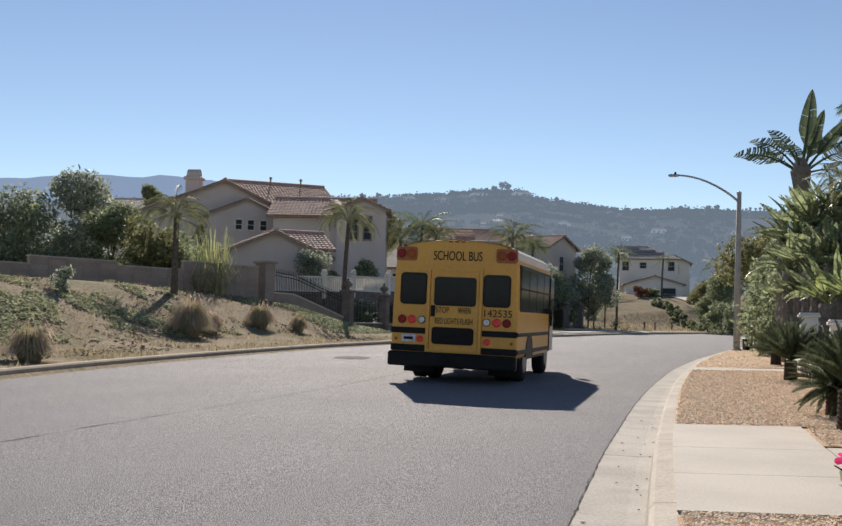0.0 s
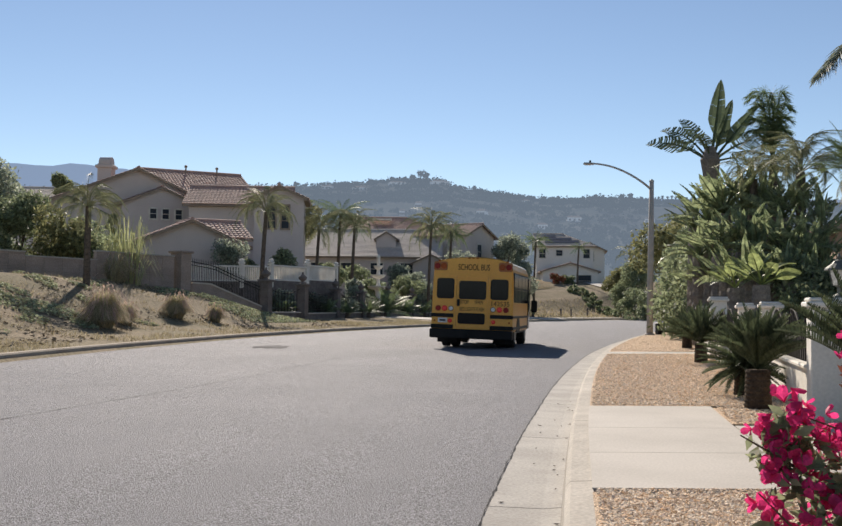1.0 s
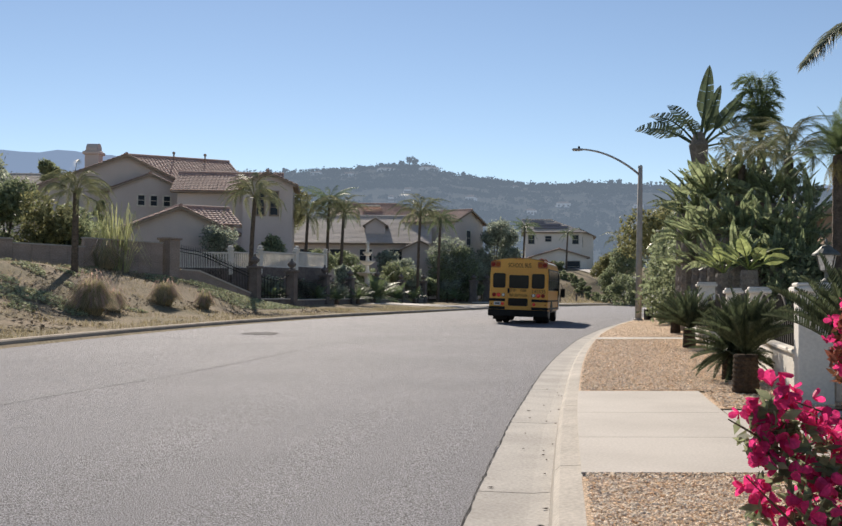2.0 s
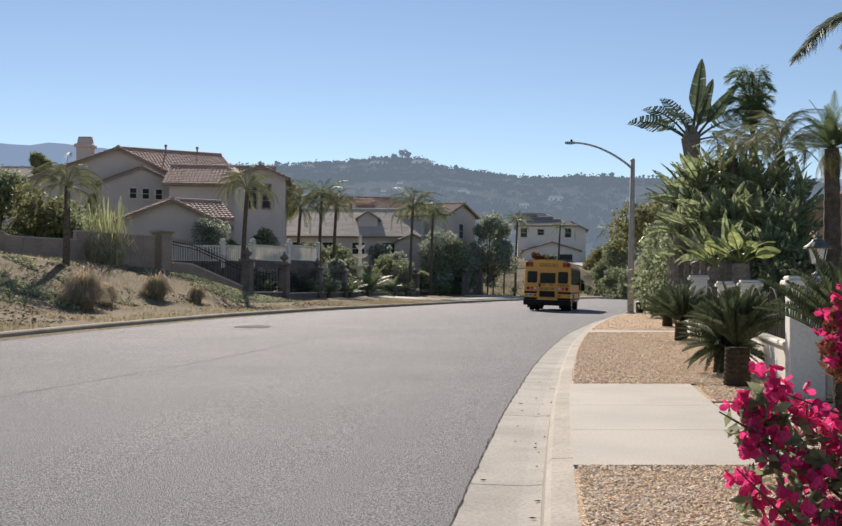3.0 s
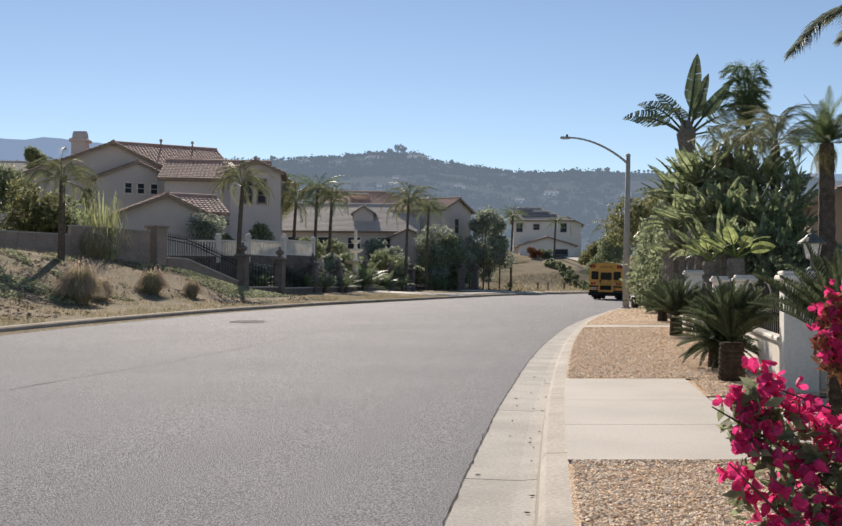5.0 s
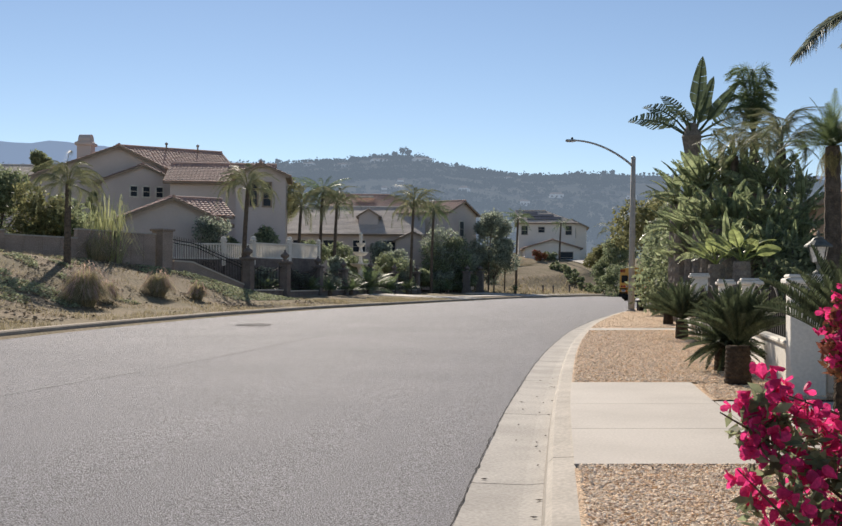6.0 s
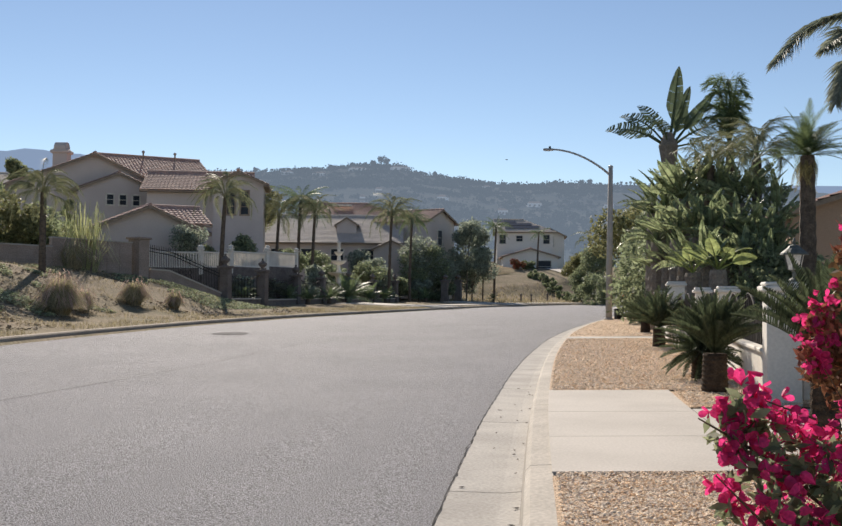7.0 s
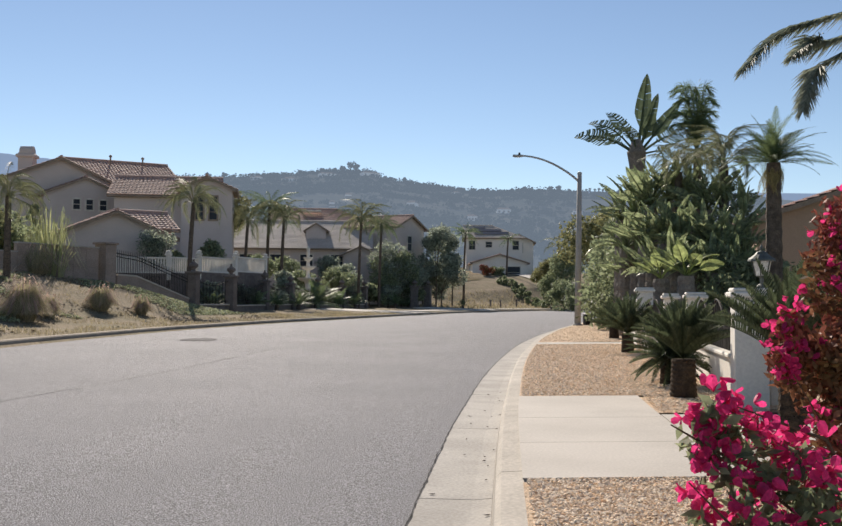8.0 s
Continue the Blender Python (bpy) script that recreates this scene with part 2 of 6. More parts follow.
def tube(bm, pts, radii, seg=8, cap=True):
    """A tube through pts with a radius at each."""
    rings = []
    for i, p in enumerate(pts):
        p = Vector(p)
        d = (Vector(pts[min(i + 1, len(pts) - 1)]) - Vector(pts[max(i - 1, 0)])).normalized()
        u = d.cross(Vector((0.13, 0.99, 0.05)) if abs(d.z) > 0.7 else Vector((0, 0, 1))).normalized()
        w = d.cross(u)
        r = radii[i] if hasattr(radii, "__len__") else radii
        rings.append([bm.verts.new(p + (u * math.cos(a) + w * math.sin(a)) * r) for a in [2 * math.pi * k / seg for k in range(seg)]])
    for a, b in zip(rings, rings[1:]):
        for k in range(seg):
            bm.faces.new((a[k], a[(k + 1) % seg], b[(k + 1) % seg], b[k]))
    if cap:
        bm.faces.new(rings[0][::-1])
        bm.faces.new(rings[-1])
    return bm


def tubed(pts, radii, seg=8):
    return tube(bmesh.new(), pts, radii, seg)


def lathe(bm, prof, seg=16, c=(0, 0, 0)):
    """A turned body from (radius, height) pairs."""
    return tube(bm, [(c[0], c[1], c[2] + z) for r, z in prof], [max(r, 0.001) for r, z in prof], seg)


def smoothstep(v):
    v = min(1.0, max(0.0, v))
    return v * v * (3 - 2 * v)


# ---- plan: the two road edges, by distance ahead ----
RIGHT = [(-60, -1.2), (-20, -0.8), (0, -0.42), (4.5, 0.11), (6.5, 0.33), (7.7, 0.53), (11.2, 1.03), (16.7, 1.93), (24.8, 3.5), (33.9, 5.7), (43.5, 8.5), (55, 11.7), (66, 14.8), (77, 18.2), (88, 22.7), (97, 28), (106, 36), (113, 46), (119, 60), (126, 85), (134, 120), (142, 170), (152, 250), (165, 340), (180, 415), (5000, 415)]
LEFT = [(-60, -8.6), (0, -8.5), (15.4, -8.4), (20, -8.3), (25, -7.9), (33.8, -6.9), (45.6, -4.5), (57, -1.2), (70, 2.5), (83, 6.4), (95, 11), (105, 16), (112, 22), (118, 30), (124, 41), (130, 57), (138, 84), (146, 115), (154, 165), (165, 240), (178, 330), (195, 400), (5000, 400)]
R_Y, R_X = [p[0] for p in RIGHT], [p[1] for p in RIGHT]
L_Y, L_X = [p[0] for p in LEFT], [p[1] for p in LEFT]


def curve_x(ys, xs, y):
    k = 2.5 if y < 60 else 4.0
    return float(np.mean([np.interp(y + d * k, ys, xs) for d in (-1, -.5, 0, .5, 1)]))


L_TAB = [curve_x(L_Y, L_X, -60 + k * .25) for k in range(1100)]
R_TAB = [curve_x(R_Y, R_X, -60 + k * .25) for k in range(1100)]


def tab(table, y):
    u = min(max((y + 60) * 4, 0), 1098.99)
    k = int(u)
    return table[k] + (table[k + 1] - table[k]) * (u - k)


def xl(y):
    return tab(L_TAB, y)


def xr(y):
    return tab(R_TAB, y)


RIDGE = [(-1200, 300), (-300, 303), (200, 302), (470, 300), (560, 295), (640, 291), (690, 286), (735, 288), (770, 287), (830, 301), (900, 311), (1000, 319), (1060, 315), (1130, 319), (1240, 322), (1568, 332), (2600, 340)]
ridge_az = [(x - 784) / 1870 for x, y in RIDGE]
ridge_el = [(524.5 + .0087 * (x - 784) - y) / 1870 for x, y in RIDGE]


def ground_z(x, y):
    if y < 175 and xl(y) < x < xr(y):
        return -0.12
    nz = noise.noise(Vector((x * .25, y * .25, 0))) * 0.12 + noise.noise(Vector((x * 1.1, y * 1.1, 3))) * 0.04
    if x >= xr(y) and y < 200:
        r = x - xr(y)
        z = 0.13 + 0.25 * smoothstep((r - 6) / 10) + nz * smoothstep((r - 4) / 6)
    else:
        s = xl(y) - x
        bank = np.interp(y, [-60, 0, 36, 42, 46.8, 51, 54, 70], [1.95, 1.95, 1.95, 1.85, 1.7, 0.5, 0.32, 0.12])
        z = 0.13 + 0.10 * smoothstep(s / 3) + bank * smoothstep((s - 2.2) / 7.0) + nz * smoothstep((s - 1) / 3)
        z += smoothstep((s - 13) / 10) * smoothstep((8 - x) / 8) * np.interp(y, [45, 60, 100, 140], [0, 1.2, 1.5, 2.5])
        z += 4.6 * smoothstep((y - 104) / 42) * smoothstep((s - 5) / 22)
    if y > 200:
        el = np.interp(x / y, ridge_az, ridge_el)
        f = min(1.0, max(0.0, (y - 230) / 670))
        big = noise.noise(Vector((x / 170, y / 170, 7))) * 22 + noise.noise(Vector((x / 55, y / 55, 9))) * 7
        z = z + (el * 900 - 6) * f ** 1.1 + big * f * (1 - f) * 1.6
        if y > 900:
            z -= (y - 900) * 0.03
    return z


# ---- ground: one sheet to the horizon ----
def build_ground():
    ys = list(np.arange(-60, 0, 6)) + list(np.arange(0, 60, 0.8)) + list(np.arange(60, 175, 2.0)) + list(np.arange(175, 960, 12)) + [1000, 1200, 1600, 2200, 3000, 4000, 4800]
    sl = [3500, 2500, 1800, 1300, 1000] + list(np.arange(800, 110, -14)) + list(np.arange(110, 40, -5)) + list(np.arange(40, 14, -1.6)) + list(np.arange(14, 1, -0.7)) + [0.7, 0.35, 0.12]
    sr = [0.56, 1.2, 2, 3, 4, 5, 6, 8, 10, 13, 16, 20, 26, 34, 44, 60, 80, 110, 150, 220, 320, 500, 900, 1600, 2600]
    verts, faces, cols = [], [], len(sl) + 4 + len(sr)
    for y in ys:
        a, b = xl(y), xr(y)
        row = [a - s for s in sl] + [a + 0.3, (a + b) / 2, b - 0.2, b + 0.5] + [b + s for s in sr]
        for i, x in enumerate(row):
            inside = len(sl) <= i < len(sl) + 4
            verts.append((x, y, -0.12 if inside and y < 175 else ground_z(x, y)))
    for j in range(len(ys) - 1):
        for i in range(cols - 1):
            q = j * cols + i
            faces.append((q, q + 1, q + cols + 1, q + cols))
    me = raw("ground", verts, faces, M["dirt"], True)
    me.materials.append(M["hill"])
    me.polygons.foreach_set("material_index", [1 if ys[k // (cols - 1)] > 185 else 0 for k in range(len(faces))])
    tagged(new("ground", me), "dry tan earth rising to banks and scrubby hills", "ground", kind="structure")


def strip(name, y0, y1, step, left, right, zl, zr, material, label, category="", thick=0.0, kind="structure"):
    """A strip along the road between two edge functions."""
    verts, faces = [], []
    ys = np.arange(y0, y1 + step * .5, step)
    for y in ys:
        a, b = left(y), right(y)
        za, zb = (zl(y) if callable(zl) else zl), (zr(y) if callable(zr) else zr)
        verts += [(a, y, za), (b, y, zb)]
        if thick:
            verts += [(a, y, za - thick), (b, y, zb - thick)]
    k = 4 if thick else 2
    for j in range(len(ys) - 1):
        p, q = j * k, (j + 1) * k
        faces.append((p, p + 1, q + 1, q))
        if thick:
            faces += [(p + 1, p + 3, q + 3, q + 1), (p + 2, p, q, q + 2)]
    if thick:
        n = len(verts)
        faces += [(0, 2, 3, 1), (n - 4, n - 3, n - 1, n - 2)]
    ob = new(name, raw(name, verts, faces, material))
    return tagged(ob, label, category, kind=kind)


def build_road():
    verts, faces = [], []
    ys = list(np.arange(-60, 0, 5)) + list(np.arange(0, 175, 1.0))
    n = 9
    for y in ys:
        a, b = xl(y) + 0.02, xr(y)
        for k in range(n):
            u = k / (n - 1)
            verts.append((a + (b - a) * u, y, 0.0 + 0.03 * (1 - (2 * u - 1) ** 2)))
    for j in range(len(ys) - 1):
        for k in range(n - 1):
            q = j * n + k
            faces.append((q, q + 1, q + n + 1, q + n))
    tagged(new("road", raw("road", verts, faces, M["asphalt"], True)), "worn pale grey asphalt street curving away", "road", kind="structure")


def kerb_profile(name, y0, y1, step, edge, side, gutter_w, label, material="kerb"):
    """Kerb stones with an open joint between them; each stone is a part of the kerb."""
    holder = thing(name, pose(0, 0, 0), label, "kerb", kind="structure")
    prof = [(gutter_w, -0.1), (gutter_w, 0.0), (gutter_w + 0.02, 0.12), (gutter_w + 0.05, 0.15), (gutter_w + 0.17, 0.155), (gutter_w + 0.17, -0.1)]
    y = y0
    while y < y1:
        verts, faces = [], []
        ys = np.linspace(y, min(y + step, y1) - 0.012, 5)
        for yy in ys:
            for dx, z in prof:
                verts.append((edge(yy) + side * dx, yy, z))
        n = len(prof)
        for j in range(4):
            for k in range(n):
                a, b = j * n + k, j * n + (k + 1) % n
                f = (a, b, b + n, a + n)
                faces.append(f if side < 0 else f[::-1])
        faces += [tuple(range(n)), tuple(range(4 * n, 5 * n))]
        part("kerb_stone", raw("kerb_stone", verts, faces, M[material]), None, holder)
        y += step
    return holder


def gutter_pan():
    holder = thing("gutter", pose(0, 0, 0), "pale concrete gutter pan beside the asphalt", "gutter", kind="structure")
    y, step = -18.75, 3.05
    while y < 80:
        verts, faces = [], []
        ys = np.linspace(y, y + step - 0.014, 6)
        for yy in ys:
            e = xr(yy)
            rag = 0.018 * noise.noise(Vector((yy * 3, 1, 1)))
            verts += [(e - 0.015 + rag, yy, 0.006), (e + 0.28, yy, -0.004), (e + 0.39, yy, 0.004), (e + 0.39, yy, -0.1), (e - 0.015 + rag, yy, -0.1)]
        for j in range(5):
            for k in range(4):
                a = j * 5 + k
                faces.append((a, a + 1, a + 6, a + 5))
        faces += [(4, 3, 2, 1, 0), (25, 26, 27, 28, 29)]
        part("gutter_slab", raw("gutter_slab", verts, faces, M["gutter"]), None, holder)
        y += step


build_ground()
build_road()
gutter_pan()
kerb_profile("kerb_right", -18.75, 80, 3.05, xr, 1, 0.39, "pale concrete kerb beside the gravel verge")
kerb_profile("kerb_left", -21.25, 112, 3.05, xl, -1, 0.0, "weathered concrete kerb with a shaded face", "kerb_old")


def road_marks():
    # a long tar seam, a stain and a hairline along the gutter
    seam = [(-4.6, 6.0), (-4.05, 9.5), (-3.35, 12.9), (-2.95, 15.5), (-2.6, 18.3), (-2.2, 21.5)]
    verts, faces = [], []
    pts = []
    for (x0, y0), (x1, y1) in zip(seam, seam[1:]):
        for k in range(14):
            pts.append((x0 + (x1 - x0) * k / 14, y0 + (y1 - y0) * k / 14))
    for i, (x, y) in enumerate(pts):
        w = 0.007 + 0.008 * noise.noise(Vector((y * 2, 5, 0)))
        j = 0.03 * noise.noise(Vector((y * 1.7, 0, 0)))
        zz = 0.034
        verts += [(x - w + j, y, zz), (x + w + j, y, zz)]
        if i:
            faces.append((2 * i - 2, 2 * i - 1, 2 * i + 1, 2 * i))
    tagged(new("road_seam", raw("road_seam", verts, faces, M["crack"])), "dark tar seam wandering along the asphalt", "seam", kind="structure")
    for side, off in ((1, -0.02),):
        verts, faces = [], []
        for i in range(520):
            y = 2.0 + i * .09
            j = 0.018 * noise.noise(Vector((y * 3, 1, 1))) + .01 * noise.noise(Vector((y * 9, 4, 1)))
            w = max(.003, .004 + .008 * noise.noise(Vector((y * 5, 8, 2))))
            verts += [(xr(y) + off - w + j, y, .0105), (xr(y) + off + w + j, y, .0105)]
            if i:
                faces.append((2 * i - 2, 2 * i - 1, 2 * i + 1, 2 * i))
        tagged(new("edge_joint", raw("edge_joint", verts, faces, M["crack"])), "dark ragged joint along the gutter", "joint", kind="structure")
    verts = [(0, 0, 0)]
    for k in range(30):
        a = 2 * math.pi * k / 30
        r = 1 + 0.6 * noise.noise(Vector((math.cos(a) * 2.5, math.sin(a) * 1.5, 4)))
        verts.append((0.42 * r * math.cos(a), 1.0 * r * math.sin(a), 0))
    me = raw("road_stain", verts, [(0, k + 1, (k + 1) % 30 + 1) for k in range(30)], M["patch"])
    ob = tagged(new("road_stain", me), "dark dried stain on the asphalt", "stain", kind="structure")
    ob.matrix_basis = pose(-4.55, 26.4, 0.034, 0, 0, 8)


road_marks()


def verge():
    lo = lambda y: xr(y) + 0.555
    hi = lambda y: xr(y) + 3.4 + 0.02 * y
    strip("gravel_bed", -18.7, 5.35, 0.4, lo, hi, 0.155, 0.165, M["gravel"], "tan crushed gravel bed beside the kerb", "gravel bed")
    strip("gravel_bed", 9.95, 21.55, 0.4, lo, hi, 0.155, 0.19, M["gravel"], "tan crushed gravel bed beside the kerb", "gravel bed")
    strip("gravel_bed", 22.65, 45, 0.6, lo, hi, 0.155, 0.21, M["gravel"], "tan crushed gravel bed beside the kerb", "gravel bed")
    strip("gravel_bed", 8.5, 9.95, 0.2, lambda y: xr(y) + 1.745, hi, 0.158, 0.17, M["gravel"], "tan crushed gravel bed beside the apron", "gravel bed")
    walk_holder = thing("driveway_apron", pose(0, 0, 0), "pale concrete apron slabs across the verge", "pavement", kind="structure")
    for y0, y1 in ((5.38, 6.7), (6.71, 8.1), (8.11, 9.92)):
        o = strip("slab", y0, y1, (y1 - y0) / 4, lo, lambda y: xr(y) + 1.73, 0.163, 0.172, M["concrete"], "", thick=0.1)
        del o["kind"]
        o.parent = walk_holder
    o = strip("slab", 5.3, 8.47, 0.6, lambda y: xr(y) + 1.745, lambda y: xr(y) + 4.6, 0.17, 0.18, M["concrete"], "", thick=0.1)
    del o["kind"]
    o.parent = walk_holder
    strip("pavement", 21.58, 22.62, 0.26, lo, hi, 0.162, 0.185, M["concrete"], "narrow concrete strip across the gravel", "pavement", thick=0.1)
    # far drive climbing to the white house
    verts, faces = [], []
    for k in range(15):
        u = k / 14
        cx, cy = 25.2 - 4.0 * u ** 1.4, 113.5 + 27 * u
        for s_ in (-2.3, 2.3):
            verts.append((cx + s_, cy, max(ground_z(cx - 2.3, cy), ground_z(cx + 2.3, cy)) + .12))
        if k:
            faces.append((2 * k - 2, 2 * k - 1, 2 * k + 1, 2 * k))
    tagged(new("driveway", raw("driveway", verts, faces, M["concrete"])), "sunlit concrete drive climbing to the white house", "driveway", kind="structure")
    # far pavement and drive mouths
    strip("pavement", 68, 112, 2.0, lambda y: xl(y) - 3.0, lambda y: xl(y) - 1.4, 0.25, 0.22, M["concrete"], "sunlit concrete pavement along the far kerb", "pavement", thick=0.1)
    strip("driveway", 70, 76, 1.0, lambda y: xl(y) - 7.5, lambda y: xl(y) - 0.2, 0.42, 0.165, M["concrete"], "sunlit concrete driveway mouth", "driveway", thick=0.12)
    strip("driveway", 92, 97, 1.0, lambda y: xl(y) - 6.5, lambda y: xl(y) - 0.2, 0.40, 0.165, M["concrete"], "sunlit concrete driveway mouth", "driveway", thick=0.12)


verge()


# ---- school bus ----
def text_mesh(name, body, size, width, material, parent, m):
    cu = bpy.data.curves.new(name, 'FONT')
    cu.body, cu.size, cu.align_x, cu.align_y, cu.extrude = body, size, 'CENTER', 'CENTER', 0.002
    tmp = new("lettering_source", cu)
    dg = bpy.context.evaluated_depsgraph_get()
    me = bpy.data.meshes.new_from_object(tmp.evaluated_get(dg))
    bpy.data.objects.remove(tmp)
    me.materials.clear()
    me.materials.append(material)
    xs = [v.co.x for v in me.vertices]
    k = width / (max(xs) - min(xs))
    for v in me.vertices:
        v.co.x *= k
    ob = new(name, me)
    ob.parent = parent
    ob.matrix_basis = m
    return tagged(ob, "black painted lettering")


def rounded_panel(x0, x1, z0, z1, y, depth, r=0.06, seg=4):
    bm = bmesh.new()
    pts = []
    for cx, cz, a0 in ((x1 - r, z1 - r, 0), (x0 + r, z1 - r, 90), (x0 + r, z0 + r, 180), (x1 - r, z0 + r, 270)):
        for k in range(seg + 1):
            a = radians(a0 + 90 * k / seg)
            pts.append((cx + r * math.cos(a), cz + r * math.sin(a)))
    f = [bm.verts.new((x, y, z)) for x, z in pts]
    b = [bm.verts.new((x, y + depth, z)) for x, z in pts]
    bm.faces.new(f)
    bm.faces.new(b[::-1])
    for k in range(len(pts)):
        q = (k + 1) % len(pts)
        bm.faces.new((f[k], b[k], b[q], f[q]))
    bmesh.ops.recalc_face_normals(bm, faces=bm.faces)
    return bm


def disc(x, z, r, y, depth=0.03, seg=18):
    bm = bmesh.new()
    tube(bm, [(x, y, z), (x, y - depth * .6, z), (x, y - depth, z)], [r, r, r * .7], seg)
    return bm


def wheel(bus, x, y, width, name="wheel"):
    w = thing(name, pose(x, y, 0.39), "", "")
    w.parent = bus
    bm = bmesh.new()
    tube(bm, [(-width / 2, 0, 0), (-width / 2 + .03, 0, 0), (width / 2 - .03, 0, 0), (width / 2, 0, 0)], [0.33, 0.39, 0.39, 0.33], 28)
    t = part("tyre", bm, M["rubber"], w)
    bm = bmesh.new()
    s = 1 if x > 0 else -1
    tube(bm, [(s * (width / 2 - .02), 0, 0), (s * (width / 2 + .012), 0, 0), (s * (width / 2 + 0.014), 0, 0)], [0.22, 0.2, 0.08], 20)
    part("rim", bm, M["steel"], w)
    return w


def school_bus():
    bus = thing("school_bus", pose(-1.41, 19, 0, 0, 1.4, -8), "short yellow school bus with dark windows seen from behind", "bus")
    # cross-section of the body: half width by height
    prof = [(1.17, 0.42), (1.20, 0.48), (1.20, 1.1), (1.185, 1.9), (1.165, 2.24), (1.12, 2.38), (1.0, 2.47), (0.75, 2.53), (0.4, 2.57), (0.0, 2.585)]
    ring = [(x, z) for x, z in prof] + [(-x, z) for x, z in prof[-2::-1]]
    roof_from = 2.30

    def shell(y0, y1, sc0=1.0, sc1=1.0):
        bm = bmesh.new()
        rows = []
        for y, sc in ((y0, .965), (y0 + .03, .992), (y0 + .09, 1.0), (y1 - .1, 1.0), (y1, .97)):
            rows.append([bm.verts.new((x * (1 if sc > .999 else 1 - (1 - sc) * .6), y, z if z < 1.5 else 1.5 + (z - 1.5) * sc)) for x, z in ring])
        for a, b in zip(rows, rows[1:]):
            for k in range(len(ring) - 1):
                bm.faces.new((a[k], a[k + 1], b[k + 1], b[k]))
            bm.faces.new((a[-1], a[0], b[0], b[-1]))
        bm.faces.new(rows[0][::-1])
        bm.faces.new(rows[-1])
        bmesh.ops.recalc_face_normals(bm, faces=bm.faces)
        return bm
    L = 4.7
    body = part("body", shell(0, L), M["yellow"], bus, "yellow painted steel body")
    # white roof skin, slightly proud
    bm = bmesh.new()
    rr = [(x * 1.004, z + 0.006) for x, z in ring if z > 2.36]
    rows = [[bm.verts.new((x, y, z)) for x, z in rr] for y in (0.06, 0.12, L - .1)]
    for a, b in zip(rows, rows[1:]):
        for k in range(len(rr) - 1):
            bm.faces.new((a[k], a[k + 1], b[k + 1], b[k]))
    part("roof_skin", bm, M["bus_roof"], bus, "pale roof skin", smooth=True)
    # cab and bonnet ahead of the body
    bm = bmesh.new()
    pr = [(L - .02, 0.5, 2.2), (L + .35, 0.5, 2.1), (L + .85, .5, 1.45), (L + 1.7, .5, 1.2), (L + 1.85, .5, .95)]
    rows = [[bm.verts.new(c) for c in ((-1.0, y, z0), (1.0, y, z0), (.95, y, z1), (-.95, y, z1))] for y, z0, z1 in pr]
    for a, b in zip(rows, rows[1:]):
        for k in range(4):
            bm.faces.new((a[k], a[(k + 1) % 4], b[(k + 1) % 4], b[k]))
    bm.faces.new(rows[0][::-1]); bm.faces.new(rows[-1])
    bmesh.ops.recalc_face_normals(bm, faces=bm.faces)
    part("cab", bm, M["yellow"], bus)
    part("windshield", boxed(-.85, .85, L + .42, L + .46, 1.5, 2.02, m=Matrix.Translation((0, L + .6, 1.75)) @ Matrix.Rotation(radians(36), 4, 'X') @ Matrix.Translation((0, -L - .44, -1.78))), M["bus_glass"], bus)
    yb = -0.004
    # rear windows, emergency door
    for x0, x1 in ((-1.03, -.56), (.56, 1.03)):
        w = part("rear_window", rounded_panel(x0, x1, 1.37, 1.92, yb - .012, .03), M["bus_glass"], bus)
        part("gasket", rounded_panel(x0 - .025, x1 + .025, 1.345, 1.945, yb - .006, .03, .08), M["black"], w)
    door = part("emergency_door", rounded_panel(-.46, .46, .52, 2.0, yb - .016, .03, .03), M["yellow"], bus, "yellow rear emergency door")
    part("door_window", rounded_panel(-.39, .41, 1.34, 1.88, yb - .03, .03), M["bus_glass"], door)
    part("door_window", rounded_panel(-.41, .39, .62, .94, yb - .03, .03), M["bus_glass"], door)
    part("door_handle", boxed(-.44, -.36, yb - .06, yb - .02, 1.13, 1.34, .012), M["black"], door, "black door handle")
    part("door_frame", frame_ring(-.53, .53, .47, 2.06, -.47, .47, .52, 2.0, yb - .04, .04), M["yellow"], bus, "raised yellow door frame")
    # rub rails
    for z0, z1 in ((.80, .91), (.47, .59)):
        for x0, x1 in ((-1.2, -.54), (.54, 1.2)):
            part("rub_rail", boxed(x0, x1, yb - .02, yb + .02, z0, z1, .008), M["black"], bus, "black rub rail")
        for s in (-1, 1):
            part("rub_rail", boxed(s * 1.19 - .02, s * 1.19 + .028, .02, L - .3, z0 + .02, z1 - .02, .008), M["black"], bus, "black rub rail")
    # lamps
    for x, k in ((-1.0, "dim_lens"), (-.81, "red_lens"), (.81, "red_lens"), (1.0, "dim_lens")):
        part("tail_light", disc(x, 1.06, .082, yb), M["brake" if k == "red_lens" else k], bus, "round red tail light")
    for x in (-.62, .62):
        l = part("reversing_light", disc(x, 1.06, .06, yb - .006), M["clear_lens"], bus, "round clear reversing light")
        part("bezel", disc(x, 1.06, .075, yb, .012), M["black"], l)
    for x in (-.64, .64):
        part("brake_light", disc(x, .70, .06, yb), M["brake"], bus, "round red brake light")
    for x in (-1.1, 1.1):
        part("marker_light", disc(x, .69, .028, yb, .02, 10), M["amber_lens"], bus)
